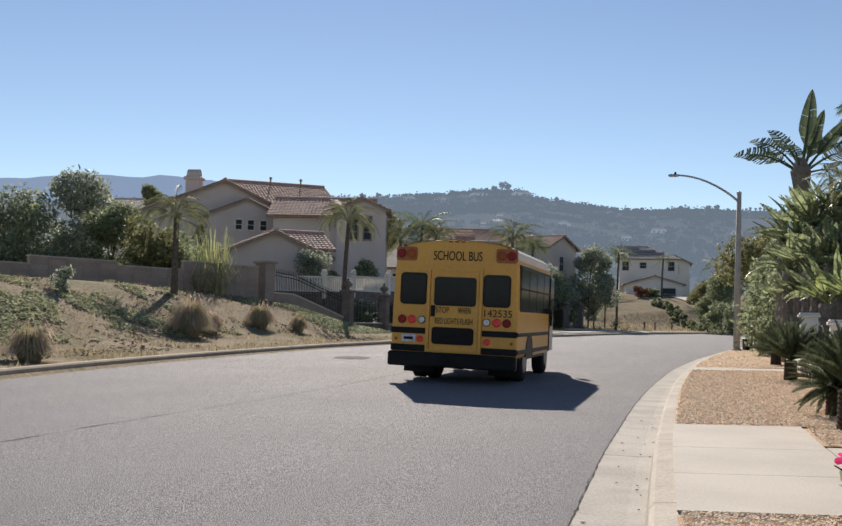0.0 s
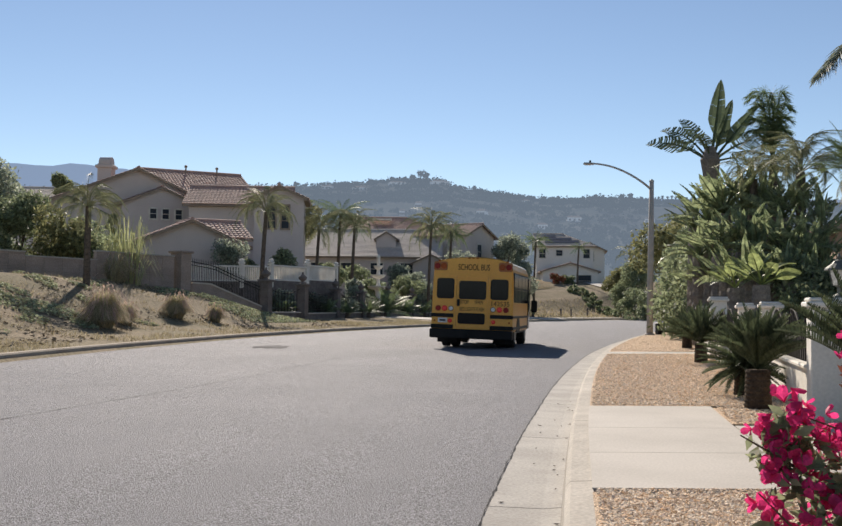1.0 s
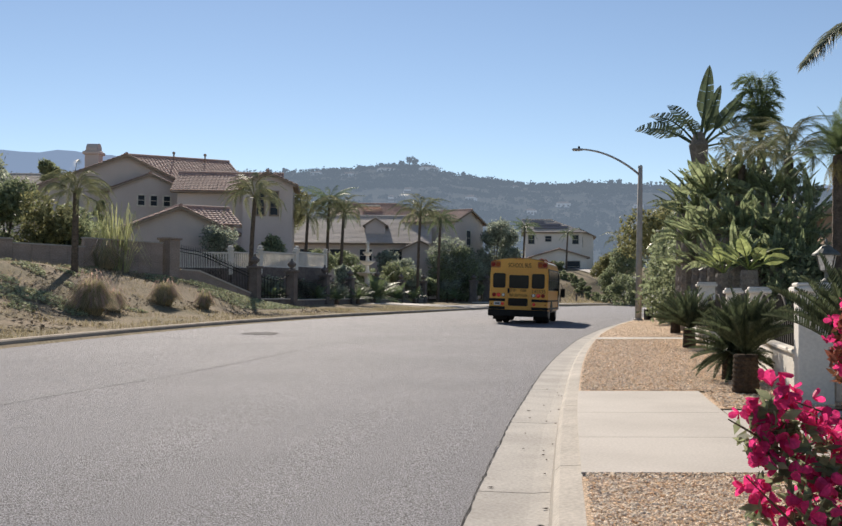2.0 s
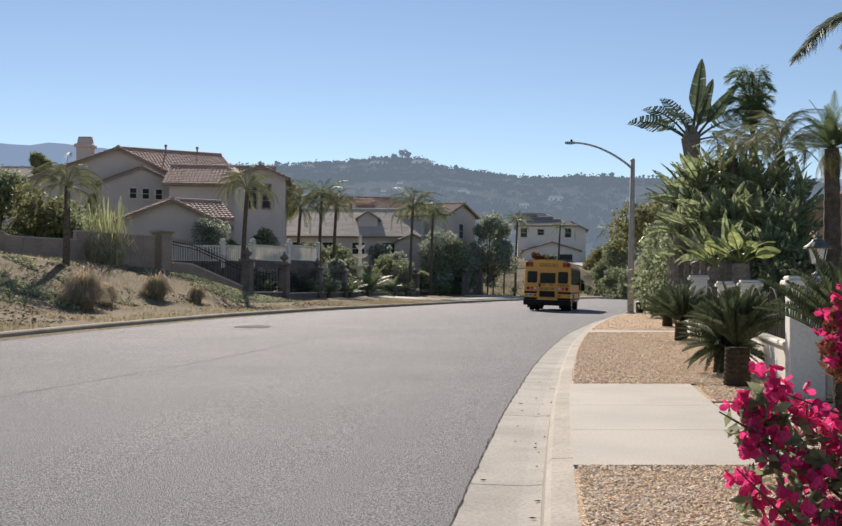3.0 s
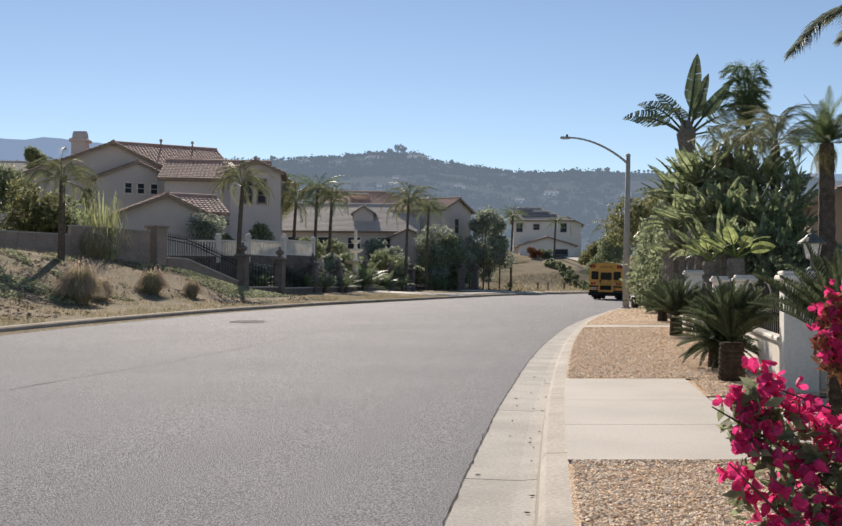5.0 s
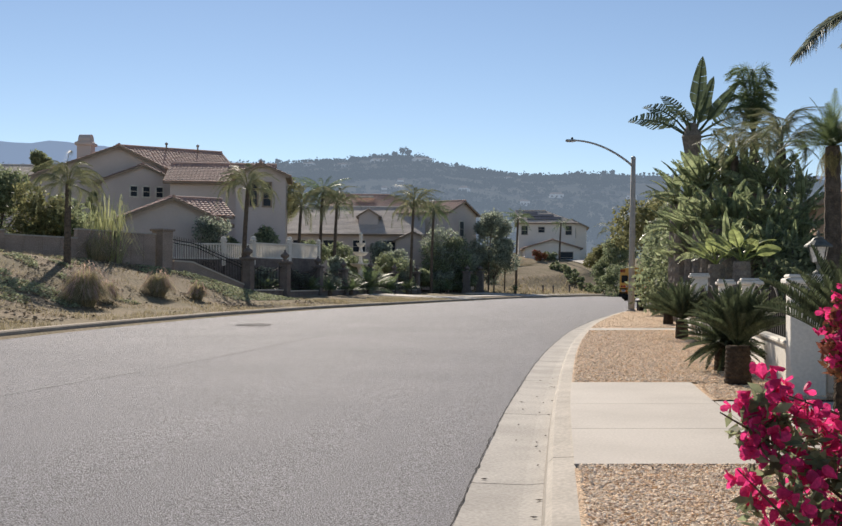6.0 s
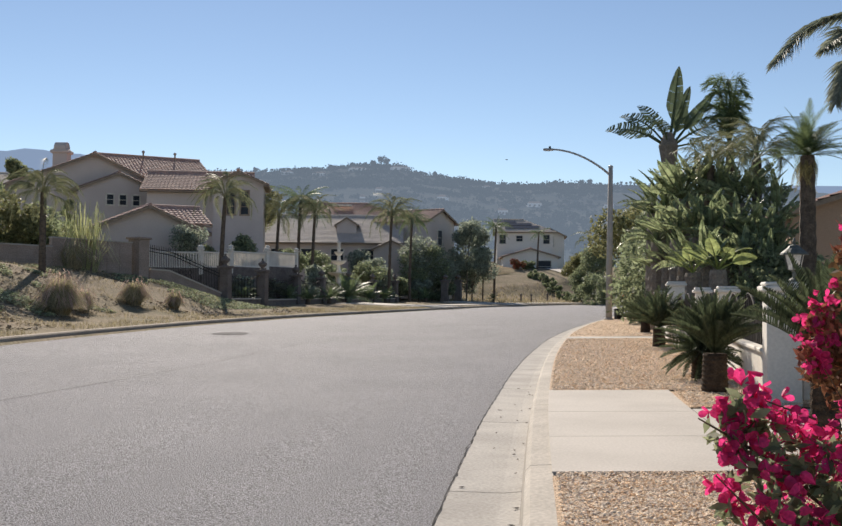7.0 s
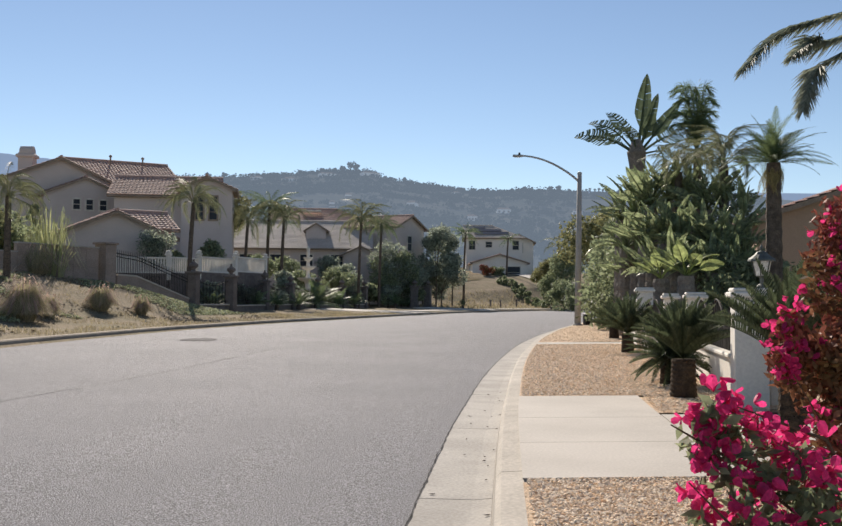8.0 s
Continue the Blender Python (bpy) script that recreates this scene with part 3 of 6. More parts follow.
    for s in (-1, 1):
        p = part("warning_light_panel", rounded_panel(s * .96 - .2, s * .96 + .2, 2.17, 2.43, yb - .02, .05, .05), M["amber_dull"], bus, "dull amber warning light panel")
        for dx, k in ((-.095, "amber_lens" if s > 0 else "dim_lens"), (.095, "dim_lens" if s > 0 else "amber_lens")):
            part("warning_lens", disc(s * .96 + dx, 2.3, .085, yb - .02, .03), M[k], p)
    for x in (-.12, 0, .12, -1.0, 1.0):
        part("clearance_light", boxed(x - .035, x + .035, -.01, .04, 2.53 - .09 * abs(x) ** 3, 2.565 - .09 * abs(x) ** 3, .006), M["amber_lens"], bus)
    bp_ = part("number_plate", boxed(-1.0, -.72, yb - .016, yb, .64, .78, .005), M["plate"], bus, "white number plate with a dark bar")
    part("plate_bar", boxed(-.95, -.77, yb - .02, yb - .014, .685, .735), M["black"], bp_)
    R90 = Matrix.Rotation(radians(90), 4, 'X')
    text_mesh("lettering", "SCHOOL BUS", .25, .93, M["black"], bus, Matrix.Translation((.03, yb - .006, 2.27)) @ R90)
    text_mesh("lettering", "STOP", .16, .25, M["black"], door, Matrix.Translation((-.22, yb - .022, 1.255)) @ R90)
    text_mesh("lettering", "WHEN", .16, .24, M["black"], door, Matrix.Translation((.2, yb - .022, 1.255)) @ R90)
    text_mesh("lettering", "RED LIGHTS FLASH", .16, .72, M["black"], door, Matrix.Translation((0, yb - .022, 1.05)) @ R90)
    text_mesh("lettering", "142535", .19, .52, M["black"], bus, Matrix.Translation((.82, yb - .006, 1.225)) @ R90)
    # side windows
    for s in (-1, 1):
        for k in range(4):
            y0 = .28 + k * 1.06
            w = part("side_window", boxed(s * 1.178 - .012, s * 1.178 + .026, y0, y0 + 1.0, 1.28, 2.12, .01), M["bus_glass"], bus)
            part("window_rail", boxed(s * 1.19 - .012, s * 1.19 + .022, y0, y0 + 1.0, 1.70, 1.73), M["black"], w)
        part("window_band", boxed(s * 1.17 - .012, s * 1.17 + .026, .2, L - .12, 1.24, 2.16, .01), M["black"], bus, "black band round the side windows")
        part("wheel_arch", arch(s * 1.2, 1.55, .47, s), M["black"], bus, "black wheel arch lip")
    part("entrance_door", boxed(1.17, 1.225, L - .25, L + .35, .45, 2.1, .015), M["bus_glass"], bus, "dark glazed entrance door")
    part("bumper", boxed(-1.215, 1.215, -.16, .05, .19, .46, .03), M["black"], bus, "black steel rear bumper")
    part("skirt", boxed(-1.1, 1.1, .06, L, .34, .5, .02), M["black"], bus)
    for s in (-1, 1):
        wheel(bus, s * .98, 1.55, .24)
        wheel(bus, s * .70, 1.55, .24)
        wheel(bus, s * .95, 4.95, .24)
        part("mud_flap", boxed(s * .84 - .3, s * .84 + .3, .78, .8, .04, .5, .004), M["rubber"], bus)
        m = part("mirror_arm", tubed([(s * .95, L + .3, 1.6), (s * 1.28, L + .45, 1.62), (s * 1.36, L + .45, 1.35)], .014, 6), M["black"], bus)
        part("mirror", boxed(s * 1.36 - .1, s * 1.36 + .1, L + .4, L + .48, 1.0, 1.4, .03), M["black"], m)
    part("axle", tubed([(-.9, 1.55, .39), (-.12, 1.55, .39), (0, 1.55, .39), (.12, 1.55, .39), (.9, 1.55, .39)], [.06, .06, .17, .06, .06], 10), M["black"], bus)
    part("exhaust_pipe", tubed([(.35, -.1, .32), (.35, .8, .34), (.3, 3.5, .36)], .04, 8), M["steel"], bus)
    part("tow_hitch", boxed(-.16, -.06, -.2, .1, .26, .34, .01), M["black"], bus)
    for s in (-1, 1):
        part("frame_rail", boxed(s * .42 - .04, s * .42 + .04, .1, L + .9, .4, .55), M["black"], bus)
    return bus


def frame_ring(ox0, ox1, oz0, oz1, ix0, ix1, iz0, iz1, y, d):
    bm = bmesh.new()
    box(bm, ox0, ix0, y, y + d, oz0, oz1)
    box(bm, ix1, ox1, y, y + d, oz0, oz1)
    box(bm, ix0, ix1, y, y + d, oz0, iz0)
    box(bm, ix0, ix1, y, y + d, iz1, oz1)
    return bm


def arch(x, yc, r, s):
    bm = bmesh.new()
    pts = [(x + s * .012, yc + r * math.cos(a), .42 + r * math.sin(a)) for a in [math.pi * k / 12 for k in range(13)]]
    f = [bm.verts.new(p) for p in pts]
    b = [bm.verts.new((p[0] - s * .2, p[1], p[2])) for p in pts]
    bm.faces.new(f); bm.faces.new(b[::-1])
    for k in range(12):
        bm.faces.new((f[k], f[k + 1], b[k + 1], b[k]))
    bmesh.ops.recalc_face_normals(bm, faces=bm.faces)
    return bm


def set_size(ob, k, lift):
    """Scale the body and its fittings about the ground and lift them onto the wheels, which keep their size."""
    for c in ob.children:
        if c.name.startswith("wheel") and c.type == 'EMPTY':
            c.location.x *= k
            c.location.y *= k
            continue
        own = c.matrix_basis.translation.length > 1e-6
        for v in c.data.vertices:
            v.co = v.co * k + Vector((0, 0, 0 if own else lift))
        if own:
            c.location = c.location * k + Vector((0, 0, lift))
        set_size(c, k, lift)


bus = school_bus()
set_size(bus, .91, .099)


# ---- street lamp ----
def street_lamp():
    e = thing("street_lamp", pose(7.75, 38.5, 0.14, 0, 0.7, 0), "tall concrete street lamp with a curved steel arm", "street lamp")
    part("post", tubed([(0, 0, 0), (0, 0, 3), (0, 0, 5.85)], [.125, .11, .085], 10), M["post"], e, "tapered concrete post", smooth=True)
    part("base", lathe(bmesh.new(), [(.19, 0), (.19, .05), (.14, .09)], 12), M["post"], e)
    a = []
    for k in range(13):
        u = k / 12
        a.append((-2.32 * u ** 1.15, 0.0, 5.55 + 0.98 * math.sin(u * math.pi * .5) ** 1.0))
    arm = part("arm", tubed(a, [.045 - .012 * k / 12 for k in range(13)], 8), M["steel"], e, "curved steel arm", smooth=True)
    part("post_cap", lathe(bmesh.new(), [(.09, 5.85), (.09, 5.93), (.02, 5.97)], 10), M["steel"], e)
    h = part("lamp_head", boxed(-2.62, -2.2, -.09, .09, 6.48, 6.56, .03), M["steel"], e, "flat lamp head")
    part("lens", boxed(-2.56, -2.32, -.07, .07, 6.465, 6.485, .005), M["lantern_glass"], h)
    part("photocell", lathe(bmesh.new(), [(.04, 6.55), (.045, 6.62), (.03, 6.65)], 8, (-2.36, 0, 0)), M["black"], h)
    u = thing("utility_box", pose(8.25, 39.0, 0.15, 0, 0, 10), "small dark utility box beside the lamp", "utility box")
    part("cabinet", boxed(-.14, .14, -.16, .16, -.03, .42, .02), M["black"], u)
    part("lid", boxed(-.155, .155, -.175, .175, .42, .45, .01), M["black"], u)


street_lamp()


# ---- leaves ----
rng = random.Random(11)


def frond_mesh(name, length, droop, n, leaf, leafw, material, vee=0.5, tip=0.25, hang=0.2, seed=1, twist=0.0, ragged=0.0):
    """A pinnate leaf along +y from the origin that arches down, with leaflets on both sides of the rib."""
    r = random.Random(seed)
    verts, faces = [], []

    def at(u):
        return Vector((twist * u * u * length, length * (u - .16 * droop * u ** 3), length * (-0.5 * droop * u ** 2.2)))
    steps = 8
    for k in range(steps + 1):
        u = k / steps
        p, w = at(u), 0.014 * length * .6 * (1 - .8 * u)
        verts += [p + Vector((-w, 0, 0)), p + Vector((0, 0, w * 1.4)), p + Vector((w, 0, 0))]
        if k:
            b = (k - 1) * 3
            faces += [(b, b + 1, b + 4, b + 3), (b + 1, b + 2, b + 5, b + 4)]
    for k in range(n):
        u = .12 + .88 * (k + .5) / n
        p = at(u)
        d = (at(min(1, u + .02)) - at(u - .02)).normalized()
        full = leaf * (math.sin(math.pi * (0.12 + .86 * u)) ** .6) * (1 - tip * u)
        for s in (-1, 1):
            ll = full * (1 - ragged * r.random())
            sw = .45 + .35 * u + r.uniform(-.08, .08)
            out = (Vector((s, 0, 0)) * (1 - sw * .55) + d * sw + Vector((r.uniform(-.4, .4) * ragged, 0, vee - hang * 1.0 + r.uniform(-.1, .1) * (1 + 4 * ragged)))).normalized()
            wv = d * leafw
            mid = p + out * ll * .55 + Vector((0, 0, -hang * ll * .12))
            end = p + out * ll + Vector((0, 0, -hang * ll * .7))
            b = len(verts)
            verts += [p - wv * .5, p + wv * .5, mid + wv * .5, mid - wv * .5, end]
            faces += [(b, b + 1, b + 2, b + 3), (b + 3, b + 2, b + 4)]
    return raw(name, verts, faces, material)


def paddle_mesh(name, length, width, droop, material, tears=7, seed=1, stalk=0.35, fold=0.25):
    """A broad ragged banana-like leaf along +y on a stalk."""
    r = random.Random(seed)
    verts, faces = [], []

    def at(u):
        return Vector((0, length * (u - .18 * droop * u ** 3), -length * .5 * droop * u ** 2.3))
    for k in range(7):
        u = k / 6
        p, w = at(u), .022 * length * (1 - .85 * u)
        verts += [p + Vector((-w, 0, 0)), p + Vector((0, 0, w)), p + Vector((w, 0, 0)), p + Vector((0, 0, -w))]
        if k:
            b = (k - 1) * 4
            for q in range(4):
                faces.append((b + q, b + (q + 1) % 4, b + 4 + (q + 1) % 4, b + 4 + q))
    for s in (-1, 1):
        u = stalk
        while u < .985:
            du = (1 - stalk) / tears * r.uniform(.6, 1.4)
            u1 = min(1, u + du)
            gap = r.uniform(0, .025) * (.25 if tears < 8 else 1)
            rows = []
            sag = r.uniform(-.12, .2)
            for q in range(3):
                uu = u + (u1 - gap - u) * q / 2
                v = (uu - stalk) / (1 - stalk)
                hw = width * .5 * max(0.03, min(1, (max(v, .01) / .22)) ** .6 * (1 - min(v, 1) ** 2.4) ** .8)
                c = at(uu)
                rows.append((c, c + Vector((s * hw * .55, hw * .12, hw * fold)), c + Vector((s * hw, hw * .3, hw * (fold - .15 - sag)))))
            b = len(verts)
            for t in rows:
                verts += list(t)
            for q in range(2):
                for w in range(2):
                    a = b + q * 3 + w
                    faces.append((a, a + 1, a + 4, a + 3))
            u = u1
    return raw(name, verts, faces, material)


def leaf_cloud(name, blobs, count, size, material, seed=1, flat=0.0, long=1.6):
    """Many small leaves spread in and on the surface of ellipsoids (x, y, z, rx, ry, rz)."""
    g = np.random.default_rng(seed)
    vol = np.array([b[3] * b[4] * b[5] for b in blobs]) ** .7
    which = g.choice(len(blobs), count, p=vol / vol.sum())
    B = np.array(blobs)[which]
    d = g.normal(size=(count, 3))
    d /= np.linalg.norm(d, axis=1)[:, None]
    rad = g.uniform(.25, 1, count) ** .45 * (1 + .12 * g.normal(size=count))
    c = B[:, :3] + d * rad[:, None] * B[:, 3:]
    u = g.normal(size=(count, 3)); u /= np.linalg.norm(u, axis=1)[:, None]
    w = g.normal(size=(count, 3)); w -= (w * u).sum(1)[:, None] * u; w /= np.linalg.norm(w, axis=1)[:, None]
    s = size * g.uniform(.6, 1.4, count)[:, None]
    v = np.stack([c - u * s * long * .5, c + w * s * .35, c + u * s * long * .5, c - w * s * .35], 1).reshape(-1, 3)
    f = np.arange(count * 4).reshape(-1, 4)
    me = bpy.data.meshes.new(name)
    me.from_pydata(v.tolist(), [], f.tolist())
    me.materials.append(material)
    return me


def grass_mesh(name, count, height, spread, width, material, seed=1, lean=0.5, top=False, base=0.1):
    g = random.Random(seed)
    verts, faces = [], []
    for _ in range(count):
        a, r0 = g.uniform(0, 2 * math.pi), base * g.random() ** .5
        o = Vector((r0 * math.cos(a), r0 * math.sin(a), 0))
        a += g.uniform(-.5, .5)
        l = spread * g.uniform(.15, 1.0)
        h = height * g.uniform(.6, 1.1) * (1 - .6 * (l / spread) ** 2)
        out = Vector((math.cos(a), math.sin(a), 0))
        side = Vector((-out.y, out.x, 0)) * width
        pts = [o, o + out * l * .25 + Vector((0, 0, h * .6)), o + out * l * .62 + Vector((0, 0, h * .97)), o + out * l * 1.15 + Vector((0, 0, h * (.98 - lean * .9 * (l / spread) ** 1.5)))]
        if top:
            pts, side = pts[2:], side * 3.0
        b = len(verts)
        for i, p in enumerate(pts):
            k = (.55 if top and i == 0 else 1) * (1 - .75 * i / (len(pts) - 1) * (0 if top and i == 0 else 1))
            verts += [p - side * k, p + side * k]
            if i:
                q = b + 2 * i - 2
                faces.append((q, q + 1, q + 3, q + 2))
    return raw(name, verts, faces, material)


def rosette(parent, meshes, n, tilt0, tilt1, base, r, name="frond", s0=.85, s1=1.15, m0=None):
    """Leaves set round a crown point, from upright to spreading."""
    for k in range(n):
        u = (k + .5) / n
        az = k * 137.5 + r.uniform(-12, 12)
        tilt = tilt0 + (tilt1 - tilt0) * u ** .9 + r.uniform(-6, 6)
        m = Matrix.Translation(base) @ Matrix.Rotation(radians(az), 4, 'Z') @ Matrix.Rotation(radians(tilt), 4, 'X') @ Matrix.Rotation(radians(r.uniform(-1, 1) * (60 if name == 'leaf' else 30)), 4, 'Y')
        part(name, r.choice(meshes), None, parent, m=m @ Matrix.Scale(r.uniform(s0, s1), 4))


def ringed_trunk(h, r0, r1, bend=0.0, rings=10, seg=10, flare=1.0):
    pts, rad = [], []
    for k in range(rings * 2 + 1):
        u = k / (rings * 2)
        pts.append((bend * u * u, 0, h * u))
        rad.append((r0 + (r1 - r0) * u) * (1.05 if k % 2 else .96) * (1 + (flare - 1) * (1 - u) ** 6))
    return tubed(pts, rad, seg)


# ---- cycads on the verge ----
CY = [frond_mesh("cycad_frond", .62, d, 40, .10, .011, M["cycad"], vee=.75, hang=.05, seed=s) for d, s in ((.15, 1), (.35, 2), (.6, 3))]


def cycad(x, y, trunk_h, trunk_r, scale, n, label, low=18):
    e = thing("cycad", pose(x, y, .15, 0, 0, rng.uniform(0, 360)), label, "cycad", "cycads on the verge")
    part("trunk", ringed_trunk(trunk_h, trunk_r, trunk_r * .85, rings=9, seg=12), M["cycad_bark"], e, "rough brown trunk")
    rosette(e, CY, n, 86, low, (0, 0, trunk_h), rng, s0=scale * .85, s1=scale * 1.15)
    return e


cycad(4.5, 17.9, .38, .12, 1.2, 60, "dark green cycad on a stout brown trunk in gravel")
cycad(2.95, 9.62, .40, .13, .95, 96, "dark green cycad on a stout brown trunk in gravel", 40)
cycad(3.25, 11.1, .34, .11, .85, 76, "dark green cycad with low fronds hanging to the gravel", -30)
cycad(5.9, 24.8, .3, .13, 1.2, 50, "dark green cycad on a stout brown trunk in gravel")
cycad(2.62, 6.3, .55, .095, 1.05, 50, "cycad with upright fronds on a slender trunk beside the bougainvillea", 42)


# ---- palms and tall plants on the right ----


def bird_palm(x, y, z, trunk_h, leaves, scale, label, tilt=(88, 25), name="banana_palm", fan=None, crown=None, leaf_set=None):
    e = thing(name, pose(x, y, z, 0, 0, 0), label, "palm")
    part("trunk", ringed_trunk(trunk_h, .24, .17, rings=8), M["bark_grey"], e, "ringed grey trunk")
    if fan:
        for az, tl, k, s, roll in fan:
            m = Matrix.Translation((0, 0, trunk_h)) @ Matrix.Rotation(radians(az), 4, 'Z') @ Matrix.Rotation(radians(tl), 4, 'X') @ Matrix.Rotation(radians(roll), 4, 'Y')
            part("leaf", crown[k], None, e, m=m @ Matrix.Scale(s * scale, 4))
    else:
        rosette(e, leaf_set, leaves, tilt[0], tilt[1], (0, 0, trunk_h), rng, "leaf", .75 * scale, 1.1 * scale)
    return e


BIG = [paddle_mesh("great_leaf", 2.6, w, d, M["paddle_dark"], n, s, .34, f) for w, d, n, s, f in ((.5, .08, 6, 21, .3), (.75, .35, 5, 22, .2), (.8, .9, 15, 23, -.05), (.8, 1.15, 16, 24, -.05))]
giant = bird_palm(7.85, 30, .2, 5.3, 0, 1.0, "tall giant bird-of-paradise with torn grey-green leaves", fan=[(-90, 83, 0, 1.0, 75), (-88, 72, 0, .8, 60), (-92, 52, 0, .84, 80), (-70, 66, 1, .66, 60), (92, 72, 2, .74, -72), (88, 56, 3, .82, -70), (95, 36, 3, .84, -72), (78, 46, 3, .7, -55), (-92, 40, 3, .9, 66), (-84, 20, 3, .75, 60), (30, 66, 1, .5, 20), (150, 55, 2, .6, 0)], crown=BIG)
part("petiole_sheath", tubed([(0, 0, 4.5), (0, 0, 5.0), (-.02, 0, 5.4), (-.02, 0, 5.8)], [.18, .24, .29, .12], 10), M["bark_grey"], giant)


def px_at(px, d, py):
    """Plan place and height of a point given its bearing number, distance ahead and height number."""
    return (px - 784) / 1870 * d, d, 1.1 + (524.5 - py) / 1870 * d


BIRD2 = [paddle_mesh("upright_leaf", 2.0, w, d, M["paddle"], t, q, .3, .3) for w, d, t, q in ((.36, .12, 6, 51), (.42, .35, 9, 52), (.4, .6, 12, 53), (.44, 1.0, 15, 54), (.3, .25, 11, 55))]
for px, d, py, n, sc in ((1243, 28, 372, 14, .6), (1268, 27, 360, 15, .66), (1300, 26.5, 345, 16, .72), (1332, 27, 335, 16, .74), (1368, 26, 352, 15, .7), (1405, 25, 352, 15, .68), (1440, 25, 362, 15, .66), (1475, 24, 385, 14, .6), (1252, 26.5, 425, 15, .6), (1288, 25, 420, 16, .64), (1325, 24.5, 412, 16, .66), (1362, 24, 425, 16, .64), (1402, 23.5, 418, 16, .66), (1445, 23, 430, 15, .6), (1480, 23, 450, 14, .52), (1246, 27, 475, 14, .48), (1272, 26, 470, 14, .5), (1302, 23.5, 472, 15, .52), (1340, 22.5, 470, 15, .52), (1380, 22.5, 472, 15, .52), (1416, 22, 470, 15, .52), (1452, 22, 478, 14, .5)):
    x, y, z = px_at(px, d, py)
    bird_palm(x, y, .15, z - .15, n + 5, sc, "leafy bird-of-paradise clump with glossy torn leaves behind the wall", (89, 18), leaf_set=BIRD2)
BANANA = [paddle_mesh("banana_leaf", 1.6, .52, d, M["banana"], 6, s) for d, s in ((.3, 11), (.6, 12), (.9, 13))]
for px, d, py, n, sc in ((1365, 20.5, 476, 8, .58), (1318, 21.5, 482, 7, .5)):
    x, y, z = px_at(px, d, py)
    e = bird_palm(x, y, .15, z - .15, 0, 1.0, "low banana plant with broad yellow-green leaves behind the wall", name="banana_plant", fan=[(k * 137.5, 70 - k * 6, k % 3, sc, 30 - 12 * k) for k in range(n)], crown=BANANA)

def arc_frond(way, n, leaf, leafw, material, seed, fall=(-.6, .15), spread=(.35, .8)):
    """A long frond whose rib runs through four way points, with leaflets lying forward along it and drooping."""
    r = random.Random(seed)
    a, b, c, d = way

    def at(u):
        t = u * 3
        k = min(int(t), 2)
        p = [a * 2 - b, a, b, c, d, d * 2 - c]
        p0, p1, p2, p3 = p[k:k + 4]
        t -= k
        return .5 * (2 * p1 + (p2 - p0) * t + (2 * p0 - 5 * p1 + 4 * p2 - p3) * t * t + (3 * p1 - p0 - 3 * p2 + p3) * t ** 3)
    verts, faces = [], []
    for k in range(15):
        u = k / 14
        p, w = at(u), .02 * (1 - .85 * u)
        verts += [p + Vector((-w, 0, 0)), p + Vector((0, -w, -w)), p + Vector((w, 0, 0)), p + Vector((0, w, w))]
        for q in range(4 if k else 0):
            f = (k - 1) * 4
            faces.append((f + q, f + (q + 1) % 4, f + 4 + (q + 1) % 4, f + 4 + q))
    for k in range(n):
        u = .2 + .8 * (k + .5) / n
        p, t = at(u), (at(min(1, u + .02)) - at(u - .02)).normalized()
        side = t.cross(Vector((0, 0, 1))).normalized()
        for s in (-1, 1):
            ll = leaf * (1.0 - .45 * abs(u - .55) - .45 * u ** 5) * r.uniform(.8, 1.1)
            o = (t * .95 + side * s * r.uniform(*spread) + Vector((0, 0, r.uniform(*fall)))).normalized()
            wv = (Vector((0, 0, 1)) + side * s * .4) * leafw * .5
            mid, end = p + o * ll * .55, p + o * ll + Vector((0, 0, -.18 * ll))
            f = len(verts)
            verts += [p - wv, p + wv, mid + wv, mid - wv, end]
            faces += [(f, f + 1, f + 2, f + 3), (f + 3, f + 2, f + 4)]
    return raw("long_frond", verts, faces, material)


QUEEN = [arc_frond([Vector(p) for p in ((0, 0, 0), (0, .75 * k, .42 * q), (w, 1.4 * k, .25 * q), (2 * w, 1.85 * k, -.55))], 54, .5, .013, M["queen"], s, (-1.5, -.2), (.3, .9)) for k, q, w, s in ((1, 1, .1, 61), (1.05, .8, -.15, 62), (.95, 1.2, .2, 63), (1.1, .5, -.1, 64))]
QUEENG = [frond_mesh("feather_frond", 2.0, d, 46, .46, .015, M["palm"], vee=.3, hang=.9, seed=s, ragged=.5) for d, s in ((.6, 4), (1.0, 5), (1.5, 6))]
DATE = [frond_mesh("date_frond", 1.9, d, 52, .33, .02, M["palm"], vee=.4, hang=.25, seed=s) for d, s in ((.4, 1), (.75, 2), (1.1, 3))]
DATEDRY = [frond_mesh("dry_frond", 1.5, d, 40, .3, .02, M["palm_dry"], vee=.2, hang=.7, seed=s) for d, s in ((1.2, 1), (1.6, 2))]


